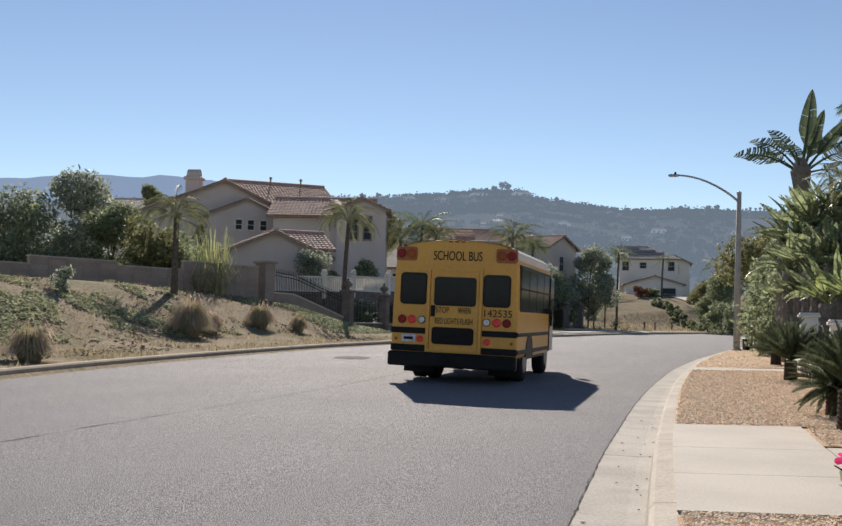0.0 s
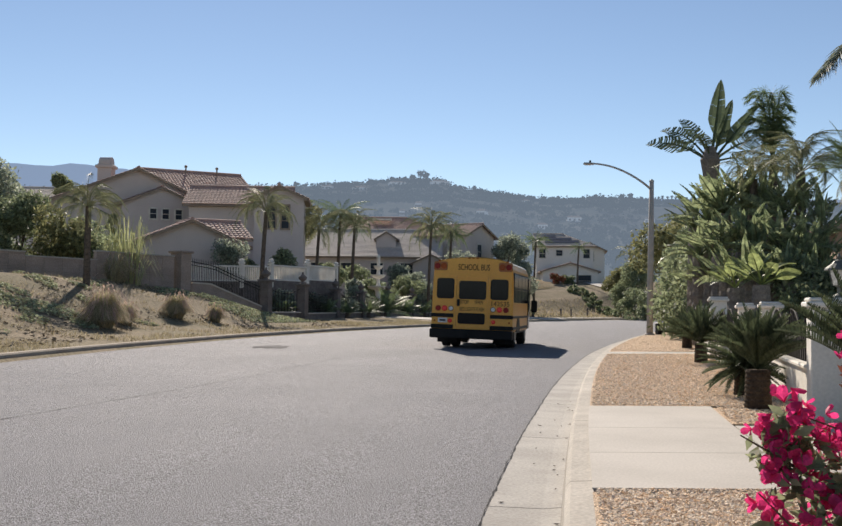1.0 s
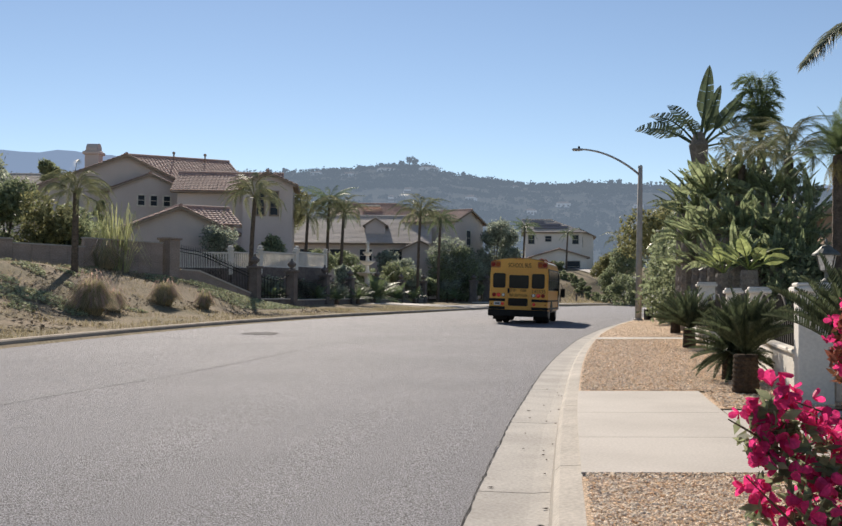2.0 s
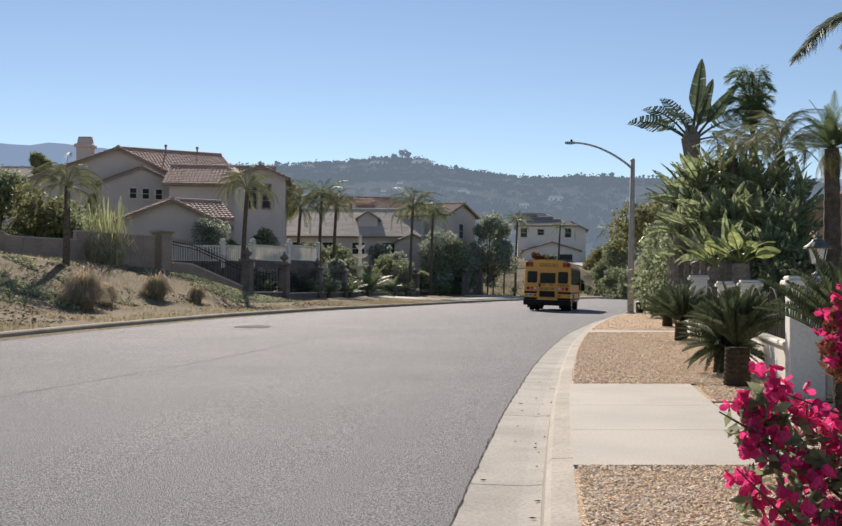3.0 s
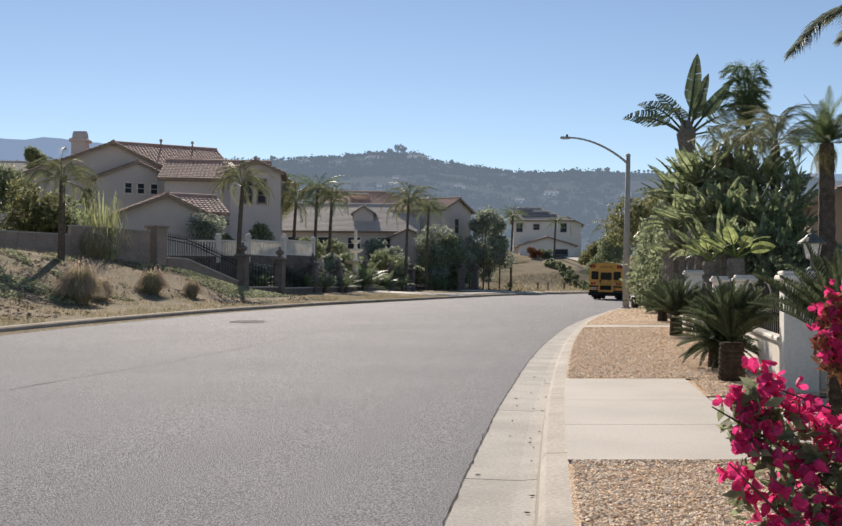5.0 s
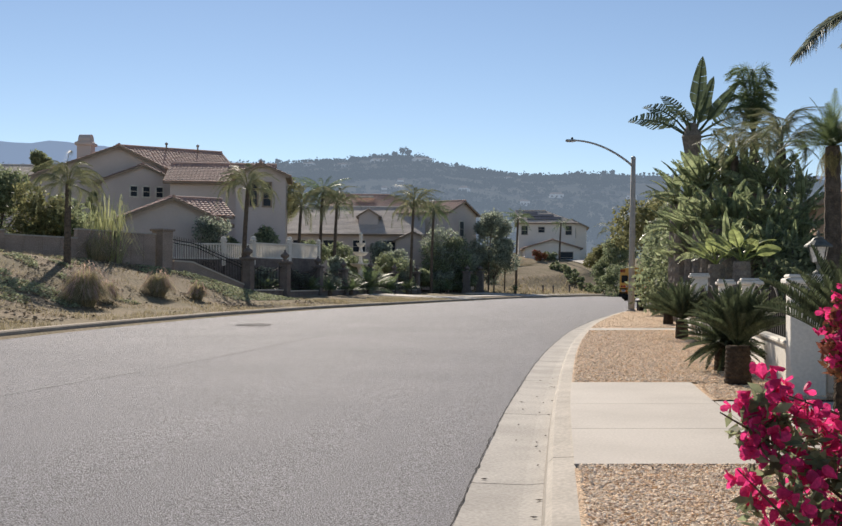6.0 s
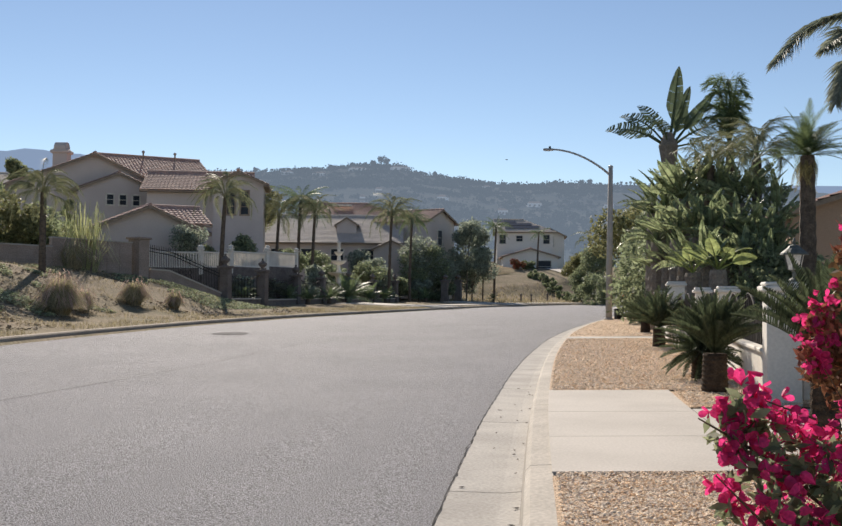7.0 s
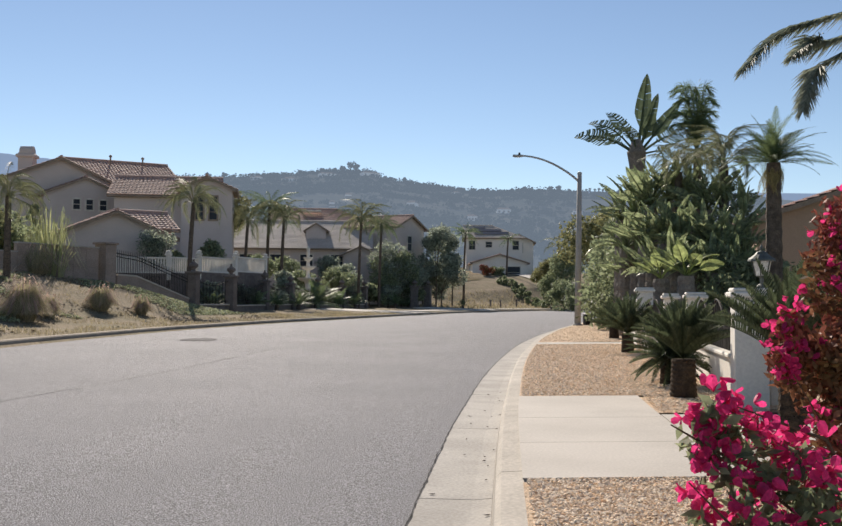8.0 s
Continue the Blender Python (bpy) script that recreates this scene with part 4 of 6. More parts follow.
def feather_palm(x, y, z, h, r0, meshes, n, scale, label, tilt=(85, -25), bend=0.0, bark="bark", dry=0, name="palm_tree", group=""):
    e = thing(name, pose(x, y, z, 0, 0, rng.uniform(0, 360) if not bend else 0), label, "palm", group)
    part("trunk", ringed_trunk(h, r0, r0 * .75, bend, 12), M[bark], e, "ringed palm trunk")
    top = (bend, 0, h)
    rosette(e, meshes, n, tilt[0], tilt[1], top, rng, "frond", .8 * scale, 1.1 * scale)
    if dry:
        rosette(e, DATEDRY, dry, -25, -60, top, rng, "dry_frond", .6 * scale, .9 * scale)
    return e


swept = feather_palm(9.05, 28, .2, 5.1, .16, QUEEN, 16, .7, "feathery palm swept upright by the wind behind the clump", (35, -35))
swept.rotation_euler = (0, 0, 0)
for k in range(32):
    dx, dy, hh = -.62 + 1.05 * ((k * 7) % 32) / 31, rng.uniform(-.35, .35), 1.95 - .35 * (k % 4)
    way = [Vector((0, 0, 5.1)), Vector((dx * .3, dy * .3, 5.1 + hh * .55)), Vector((dx * .7, dy * .7, 5.1 + hh * .95)), Vector((dx * 1.35, dy, 5.1 + hh * .88))]
    part("frond", arc_frond(way, 56, .42, .013, M["palm"], 70 + k, (-1.0, .1), (.3, .8)), None, swept)
feather_palm(8.75, 25.0, .2, 4.35, .15, QUEEN, 30, .72, "queen palm with pale yellowish fronds behind the wall", (66, -20))
feather_palm(7.9, 26.0, .2, 4.3, .14, QUEEN, 20, .55, "queen palm with pale yellowish fronds behind the wall", (62, -20))
feather_palm(8.1, 20.2, .2, 3.75, .19, DATE, 56, .6, "date palm with a thick trunk and stiff arching fronds", (88, 8), bark="bark", dry=26)


# leaning fronds of a palm that stands beside the view
def overhead_palm():
    e = thing("date_palm", pose(4.5, 7.2, .2), "tall date palm with long arching fronds over the verge", "palm")
    part("trunk", ringed_trunk(3.35, .2, .17, 0, 14, 12), M["bark"], e, "rough palm trunk")
    crown = Vector((0, 0, 3.35))
    # arching fronds as way points from the crown to the tip, in the palm's space
    arcs = [[(-1.19, -.2, 2.97), (-1.73, -.4, 2.76), (-2.12, -.7, 2.42)], [(-1.2, -.2, 2.8), (-1.45, -.3, 2.74), (-1.75, -.6, 2.54)],
            [(-1.24, -.3, 2.66), (-1.54, -.5, 2.46), (-1.76, -.8, 2.14)], [(-1.2, -.6, 3.5), (-1.95, -.85, 3.2), (-2.2, -.95, 2.95)],
            [(-.9, -.3, 2.75), (-1.2, -.5, 2.35), (-1.3, -.7, 1.95)]]
    for k in range(7):
        a = radians(-100 + k * 30)
        arcs.append([(math.cos(a) * q, math.sin(a) * q, 3.35 + z) for q, z in ((.8, .25 - .04 * (k % 3)), (1.5, .0), (1.95, -.55))])
    for k, way in enumerate(arcs):
        part("frond", arc_frond([crown] + [Vector(p) for p in way], 190, .25, .010, M["palm_grey"], k, (-.45, .1), (.22, .6)), None, e)


overhead_palm()


def tree(name, x, y, z, h, r, blobs, count, size, material, label, category="tree", seed=1, trunk=True, bark="bark"):
    e = thing(name, pose(x, y, z), label, category)
    if trunk:
        part("trunk", tubed([(0, 0, -.1), (.05, 0, h * .5), (0, .05, h)], [r, r * .75, r * .5], 8), M[bark], e)
        for b in blobs[:6]:
            part("limb", tubed([(0.02, 0, h * .7), (b[0] * .5, b[1] * .5, h * .7 + (b[2] - h * .7) * .6), (b[0], b[1], b[2])], [r * .5, r * .3, r * .12], 6), M[bark], e)
    part("crown", leaf_cloud("crown", blobs, count, size, M[material], seed), None, e, "leafy crown")
    return e


def blobs_in(cx, cy, cz, rx, ry, rz, n, r, seed):
    g = random.Random(seed)
    out = []
    for _ in range(n):
        a, u, v = g.uniform(0, 6.28), g.random() ** .5, g.uniform(-1, 1)
        k = math.sqrt(1 - v * v * .8)
        q = r * g.uniform(.7, 1.25)
        out.append((cx + rx * u * k * math.cos(a), cy + ry * u * k * math.sin(a), cz + rz * v, q, q, q * .85))
    return out


tree("street_tree", 13.6, 57, .2, 2.6, .18, blobs_in(0, 0, 4.2, 2.9, 2.9, 1.5, 22, .95, 3), 9000, .16, "leaf_olive", "olive-green broadleaf tree overhanging the kerb", seed=3)
tree("street_tree", 11.8, 47.5, .2, 2.0, .16, blobs_in(0, 0, 2.7, 1.5, 2.0, 1.7, 16, .8, 4), 8000, .13, "leaf", "dense dark green tree beside the lamp", seed=4)
tree("hedge", 9.9, 38, .2, 1.2, .1, blobs_in(0, 0, 1.5, 1.2, 2.6, 1.2, 16, .8, 5), 8000, .12, "leaf", "dense dark hedge behind the wall", "hedge", 5)
tree("hedge", 8.2, 31, .2, 1.2, .1, blobs_in(0, 0, 1.4, 1.4, 3.0, 1.1, 18, .75, 6), 9000, .11, "leaf", "dense dark hedge behind the wall", "hedge", 6)
tree("hedge", 8.6, 22.5, .2, 1.2, .1, blobs_in(0, 0, .95, 1.9, 2.6, .7, 18, .6, 7), 9000, .10, "leaf", "dense dark hedge behind the wall", "hedge", 7)


# ---- right garden wall ----
def pilaster(x, y, w, h, rz, label, cap=.04):
    e = thing("pilaster", pose(x, y, .15, 0, 0, rz), label, "pilaster", "pilasters of the garden wall")
    part("shaft", boxed(-w / 2, w / 2, -w / 2, w / 2, 0, h - .07, .008), M["stucco_white"], e)
    bm = bmesh.new()
    box(bm, -w / 2 - cap, w / 2 + cap, -w / 2 - cap, w / 2 + cap, h - .07, h - .02, .012)
    box(bm, -w / 2 - cap * .4, w / 2 + cap * .4, -w / 2 - cap * .4, w / 2 + cap * .4, h - .02, h + .015, .012)
    part("cap", bm, M["stucco_white"], e, "moulded cap")
    return e


def garden_wall():
    pts = [(3.27, 8.75, .29), (4.12, 12.9, .22), (4.42, 15.0, .2), (5.1, 19.0, .3), (6.6, 26, .3), (8.9, 34, .3)]
    for i, (x, y, w) in enumerate(pts):
        p = pilaster(x, y, w, 1.06 if i != 3 else 1.2, -12, "white stucco pilaster with a moulded cap")
        if i == 0:
            part("intercom", boxed(-.06, .04, -w / 2 - .02, -w / 2, .83, .97, .008), M["steel"], p, "small grey intercom box")
            part("slot", boxed(-.03, .01, -w / 2 - .024, -w / 2 - .018, .9, .94, .004), M["black"], p)
    pilaster(3.62, 8.9, .24, 1.05, -12, "white stucco pilaster with a moulded cap")
    for (x0, y0, w0), (x1, y1, w1) in zip(pts, pts[1:]):
        d = Vector((x1 - x0, y1 - y0, 0))
        L, a = d.length - (w0 + w1) / 2, math.degrees(math.atan2(d.y, d.x))
        o = Vector((x0, y0, .15)) + d.normalized() * w0 / 2
        w = thing("garden_wall", pose(o.x, o.y, o.z, 0, 0, a), "low white stucco wall with a sloping coping", "wall")
        part("wall", boxed(0, L, -.07, .07, -.1, .42), M["stucco_white"], w)
        part("coping", boxed(-.0, L, -.11, .11, .42, .47, .015), M["stucco_white"], w)
        n = max(2, int(L / 1.05))
        f = thing("iron_fence", pose(o.x, o.y, o.z, 0, 0, a), "black wrought-iron arched fence panel on the low wall", "fence", "iron panels of the garden wall")
        for k in range(n):
            a0, a1 = L * k / n, L * (k + 1) / n
            part("arch_rail", tubed([(a0 + (a1 - a0) * q / 10, 0, .72 + .26 * math.sin(math.pi * q / 10)) for q in range(11)], .014, 6), M["iron"], f)
            part("post", boxed(a1 - .015, a1 + .015, -.015, .015, .47, .78), M["iron"], f)
            part("panel", boxed(a0 + .03, a1 - .03, -.006, .006, .48, .74), M["iron"], f, "dark backing panel")
            for q in range(1, 9):
                u = q / 9
                part("bar", boxed(a0 + (a1 - a0) * u - .008, a0 + (a1 - a0) * u + .008, -.016, .016, .47, .72 + .26 * math.sin(math.pi * u)), M["iron"], f)


garden_wall()


def lantern():
    e = thing("lantern", pose(3.40, 8.8, 1.225), "dark metal pillar lantern with frosted panes", "lantern")
    part("stem", lathe(bmesh.new(), [(.06, 0), (.05, .02), (.018, .04), (.018, .09), (.045, .11)], 10), M["patina"], e)
    part("body", lathe(bmesh.new(), [(.055, .11), (.085, .24), (.085, .245)], 6), M["lantern_glass"], e, "six frosted panes")
    for k in range(6):
        a = 2 * math.pi * k / 6
        part("rib", tubed([(.056 * math.cos(a), .056 * math.sin(a), .11), (.088 * math.cos(a), .088 * math.sin(a), .245)], .006, 5), M["patina"], e)
    part("roof", lathe(bmesh.new(), [(.125, .24), (.12, .255), (.06, .30), (.045, .32), (.012, .335), (.016, .36), (.004, .39)], 12), M["patina"], e, "domed cap with a finial")


lantern()


# ---- bougainvillea ----
def bract_mesh(seed):
    r = random.Random(seed)
    verts, faces = [], []
    for k in range(3):
        a = 2 * math.pi * k / 3 + r.uniform(-.3, .3)
        rows = []
        for u, w, z in ((0, .004, 0), (.4, .017, .012), (.75, .015, .02), (1, .002, .018)):
            for s in (-1, 0, 1):
                x, y = .034 * u, s * w
                rows.append((x * math.cos(a) - y * math.sin(a), x * math.sin(a) + y * math.cos(a), z + .022 * u + (.004 if s else -.002)))
        b = len(verts)
        verts += rows
        for i in range(3):
            for j in range(2):
                q = b + i * 3 + j
                faces.append((q, q + 1, q + 4, q + 3))
    return verts, faces


def bougainvillea(name, centres, count, leaves, seed, label, stems, leaf="leaf"):
    e = thing(name, pose(0, 0, 0), label, "bougainvillea")
    g = random.Random(seed)
    V, Fc = [], []
    shapes = [bract_mesh(s) for s in range(5)]
    meshes = [raw("bract", v, f, M["bract"]) for v, f in shapes]
    singles, pick = [], 290
    for _ in range(count):
        cx, cy, cz, r = g.choice(centres)
        d = Vector((g.gauss(0, 1), g.gauss(0, 1), g.gauss(0, 1))).normalized() * r * 1.25 * g.random() ** .4
        if len(singles) < pick:
            mm = Matrix.Translation(Vector((cx, cy, cz)) + d) @ Euler((g.uniform(0, 6.28), g.uniform(0, 6.28), g.uniform(0, 6.28))).to_matrix().to_4x4() @ Matrix.Scale(g.uniform(.52, .86), 4)
            singles.append(part("bract", g.choice(meshes), None, e, m=mm))
            continue
        m = Matrix.Translation(Vector((cx, cy, cz)) + d) @ Euler((g.uniform(0, 6.28), g.uniform(0, 6.28), g.uniform(0, 6.28))).to_matrix().to_4x4() @ Matrix.Scale(g.uniform(.52, .86), 4)
        v, f = g.choice(shapes)
        b = len(V)
        V += [m @ Vector(p) for p in v]
        Fc += [tuple(b + i for i in q) for q in f]
    part("bloom", raw("bloom", V, Fc, M["bract"]), None, e, "papery magenta bracts")["kind"] = "stuff"
    bl = [(c[0], c[1], c[2] - .05, c[3] * 1.1, c[3] * 1.1, c[3] * 1.1) for c in centres]
    part("foliage", leaf_cloud("foliage", bl, leaves, .03, M[leaf], seed), None, e, "small dark leaves")
    for st in stems:
        part("stem", tubed(st, [.010] + [.005] * (len(st) - 2) + [.002], 6), M["twig"], e, "thin woody stem")
    return e


near = [(.88, 2.6, .85, .05), (.83, 2.62, .78, .05), (.93, 2.62, .80, .06), (.85, 2.58, .71, .05), (.95, 2.6, .73, .06), (1.03, 2.65, .74, .06), (1.10, 2.6, .70, .07), (.80, 2.55, .60, .035), (.93, 2.55, .62, .06), (1.05, 2.6, .60, .08), (.90, 2.5, .52, .06), (1.18, 2.6, .62, .1), (1.0, 2.5, .48, .09), (1.15, 2.6, .47, .11), (.93, 2.45, .40, .08), (1.05, 2.5, .37, .09), (1.26, 2.65, .5, .1)]
bougainvillea("bougainvillea", near, 270, 1900, 21, "magenta bougainvillea in bloom leaning over the gravel", [[(1.35, 2.7, .1), (1.15, 2.62, .5), (.90, 2.6, .70), (.74, 2.58, .79)], [(1.35, 2.7, .1), (1.1, 2.55, .45), (.90, 2.5, .52), (.76, 2.5, .66)], [(1.35, 2.7, .1), (1.3, 2.65, .5), (1.15, 2.6, .75), (.9, 2.6, .84)]])
up = [(1.76, 4.3, 1.0, .06), (1.73, 4.3, .9, .06), (1.78, 4.3, 1.07, .05), (1.84, 4.35, .93, .08), (1.72, 4.25, .82, .04), (1.96, 4.4, 1.2, .1), (2.02, 4.4, 1.36, .1), (2.06, 4.4, 1.5, .12), (1.9, 4.2, .62, .08), (2.0, 4.1, .5, .12), (1.84, 4.0, .4, .08), (2.1, 4.3, .85, .12), (1.92, 3.8, .36, .1), (2.12, 4.3, 1.05, .12)]
bougainvillea("bougainvillea", up, 215, 3200, 22, "taller magenta bougainvillea with reddish old leaves beside the wall", [[(2.2, 4.4, .14), (2.0, 4.35, .7), (1.74, 4.3, 1.05)], [(2.2, 4.4, .14), (2.1, 4.4, .9), (2.02, 4.4, 1.5)], [(2.2, 4.4, .14), (1.95, 4.2, .45), (1.74, 4.2, .8)]], "red_leaf")
tree("shrub", 2.12, 4.35, .15, .5, .03, blobs_in(0, 0, .42, .36, .4, .38, 26, .14, 19), 6500, .034, "red_leaf", "dense shrub with reddish-brown old leaves behind the bougainvillea", "shrub", 19)
tree("shrub", 2.3, 4.6, .15, .9, .03, blobs_in(0, 0, .95, .28, .3, .3, 16, .14, 20), 3000, .034, "red_leaf", "dense shrub with reddish-brown old leaves behind the bougainvillea", "shrub", 20)
tree("shrub", 4.3, 8.3, .15, 0, .1, blobs_in(0, 0, .75, .5, .6, .45, 12, .3, 9), 4500, .05, "red_leaf", "reddish-leaved shrub beside the gate", "shrub", 9, False)


# ---- houses ----
def tile_plane(bm, p00, p10, p11, p01, tile=0.26, course=0.36, amp=0.04, flat=False):
    """A roof slope from eave (p00, p10) to ridge (p01, p11) as courses of round or flat tiles."""
    p00, p10, p11, p01 = (Vector(p) for p in (p00, p10, p11, p01))
    nrm = (p10 - p00).cross(p01 - p00).normalized()
    nv = max(2, int((p01 - p00).length / course))
    width = (p10 - p00).length
    nu = max(2, int(width / tile))
    sub = 1 if flat else 4
    last = None
    for j in range(nv):
        v0, v1 = j / nv, (j + 1) / nv
        a0, b0 = p00.lerp(p01, v0), p10.lerp(p11, v0)
        a1, b1 = p00.lerp(p01, v1), p10.lerp(p11, v1)
        low, top = [], []
        for k in range(nu * sub + 1):
            u = k / (nu * sub)
            h = amp * abs(math.sin(math.pi * k / sub)) if not flat else 0.0
            jig = 0.012 * noise.noise(Vector((k * .7, j * 1.3, width)))
            low.append(bm.verts.new(a0.lerp(b0, u) + nrm * (h + .055 + jig)))
            top.append(bm.verts.new(a1.lerp(b1, u) + nrm * (h + .012)))
        for k in range(nu * sub):
            bm.faces.new((low[k], low[k + 1], top[k + 1], top[k]))
        if last is None:
            last = [bm.verts.new(a0.lerp(b0, k / (nu * sub))) for k in range(nu * sub + 1)]
        for k in range(nu * sub):
            bm.faces.new((last[k], last[k + 1], low[k + 1], low[k]))
        last = top


def gable_block(house, ox, oy, rot, length, hs, z0, eave, ridge, wall, tile, flat=False, hip1=False, over=0.45):
    """Walls with gable ends and a tiled pitched roof; ridge along local x from the origin."""
    R = pose(ox, oy, 0, 0, 0, rot)
    w = bmesh.new()
    ring = [(-hs, z0), (hs, z0), (hs, eave), (0, ridge - .02 if not hip1 else ridge - .02), (-hs, eave)]
    a = [w.verts.new((0, y, z)) for y, z in ring]
    e = length
    b = [w.verts.new((e, y, z)) for y, z in (ring if not hip1 else ring[:3] + [(0, eave)] + ring[4:])]
    w.faces.new(a[::-1]); w.faces.new(b)
    for k in range(5):
        q = (k + 1) % 5
        if k in (2, 3):
            continue
        w.faces.new((a[k], a[q], b[q], b[k]))
    bmesh.ops.transform(w, matrix=R, verts=w.verts)
    bmesh.ops.recalc_face_normals(w, faces=w.faces)
    part("wall", w, M[wall], house)
    dz = (ridge - eave) / hs * over
    rb = bmesh.new()
    x0, x1 = -over, length + over
    rx1 = length - hs if hip1 else x1
    tile_plane(rb, (x0, -hs - over, eave - dz), (x1, -hs - over, eave - dz), (rx1, 0, ridge), (x0, 0, ridge), flat=flat)
    tile_plane(rb, (x1, hs + over, eave - dz), (x0, hs + over, eave - dz), (x0, 0, ridge), (rx1, 0, ridge), flat=flat)
    if hip1:
        tile_plane(rb, (x1, -hs - over, eave - dz), (x1, hs + over, eave - dz), (rx1, 0, ridge), (rx1, 0, ridge), flat=flat)
    bmesh.ops.transform(rb, matrix=R, verts=rb.verts)
    roof = part("roof", rb, M[tile], house, "tiled pitched roof")
    c = bmesh.new()
    tube(c, [(x0, 0, ridge + .05), (rx1, 0, ridge + .05)], .11, 8)
    bmesh.ops.transform(c, matrix=R, verts=c.verts)
    part("ridge_cap", c, M[tile], roof)
    for s in (-1, 1):
        for xx in ((x0,) if hip1 else (x0, x1)):
            v = bmesh.new()
            pts = [(xx, s * (hs + over), eave - dz - .16), (xx, 0, ridge - .16), (xx, 0, ridge - .0), (xx, s * (hs + over), eave - dz)]
            f = [v.verts.new(p) for p in pts]
            g = [v.verts.new((p[0] + (.06 if xx < 1 else -.06), p[1], p[2])) for p in pts]
            v.faces.new(f); v.faces.new(g[::-1])
            for k in range(4):
                v.faces.new((f[k], f[(k + 1) % 4], g[(k + 1) % 4], g[k]))
            bmesh.ops.recalc_face_normals(v, faces=v.faces)
            bmesh.ops.transform(v, matrix=R, verts=v.verts)
            part("fascia", v, M["trim"], roof)
        v = boxed(x0, x1, min(s * hs, s * (hs + over)), max(s * hs, s * (hs + over)), eave - dz - .14, eave - dz - .04)
        bmesh.ops.transform(v, matrix=R, verts=v.verts)
        part("eave", v, M["trim"], roof)
    return R


def window(house, R, face_x, y, z, w, h, side="x", trim="trim_light", bars=1):
    """A window set in a wall of a block; side x: on the gable face, side y: on a long wall."""
    e = thing("window", R @ (pose(face_x, y, z, 0, 0, -90) if side == "x" else pose(face_x, y, z)), "", "")
    e.parent = house
    part("pane", boxed(-w / 2, w / 2, -.02, .05, -h / 2, h / 2), M["glass"], e)
    fr = bmesh.new()
    t = .11
    box(fr, -w / 2 - t, -w / 2, -.06, .05, -h / 2 - t, h / 2 + t); box(fr, w / 2, w / 2 + t, -.06, .05, -h / 2 - t, h / 2 + t)
    box(fr, -w / 2, w / 2, -.06, .05, h / 2, h / 2 + t); box(fr, -w / 2, w / 2, -.06, .05, -h / 2 - t, -h / 2)
    for k in range(bars):
        box(fr, -w / 2, w / 2, -.04, .0, -h / 2 + h * (k + 1) / (bars + 1) - .02, -h / 2 + h * (k + 1) / (bars + 1) + .02)
    part("window_frame", fr, M[trim], e)
    return e


def vent(house, x, y, z, h=.55):
    part("vent_pipe", lathe(bmesh.new(), [(.07, 0), (.07, h), (.13, h), (.13, h + .14), (.02, h + .2)], 8, (x, y, z)), M["trim"], house)


def house_left():
    h = thing("house", pose(0, 0, 0), "large two-storey tan stucco house with terracotta roofs", "house")
    # front gable, and the long roof running right behind it
    gable_block(h, -23.4, 75, 118, 5.8, 6.2, .8, 8.75, 11.4, "stucco_tan", "tile_red")
    gable_block(h, -24.8, 81.0, 28, 7.7, 6.0, .8, 9.45, 12.16, "stucco_tan", "tile_red")
    # small gabled bay with three windows
    R2 = gable_block(h, -21.3, 74.2, 118, 1.7, 2.9, .8, 8.66, 9.88, "stucco_tan", "tile_red", over=.3)
    for y in (.62, -.3, -1.27):
        window(h, R2, -.005, y, 7.87, .46, .72)
    # wing to the right with its own gabled bay
    gable_block(h, -18.8, 74.5, 6, 6.9, 3.4, .8, 8.5, 9.98, "stucco_tan", "tile_red")
    Rw = gable_block(h, -11.9, 70.6, 96, 4, 1.75, .8, 8.85, 9.62, "stucco_tan", "tile_red", over=.35)
    for y in (-.45, .5):
        window(h, Rw, -.005, y, 7.4, .5, 1.6, trim="trim", bars=2)
    # single-storey garage wing
    gable_block(h, -14.9, 58, 118, 3.2, 3.2, .6, 4.72, 6.06, "stucco_tan", "tile_red", over=.4)
    gable_block(h, -15.5, 61.2, 28, 2.5, 2.35, .6, 5.3, 6.3, "stucco_tan", "tile_red", over=.4)
    c = bmesh.new()
    box(c, -27.35, -26.25, 77.4, 78.4, 7, 12.1, .03)
    box(c, -27.5, -26.1, 77.25, 78.55, 11.75, 12.0, .05)
    ch = part("chimney", c, M["stucco_tan"], h, "stucco chimney with a rounded cap")
    cap = bmesh.new()
    tube(cap, [(-27.25, 77.9, 12.1), (-26.35, 77.9, 12.1)], .55, 16)
    part("chimney_cap", cap, M["stucco_tan"], ch)
    vent(h, -21.6, 82.0, 11.9); vent(h, -19.3, 83.2, 11.9)


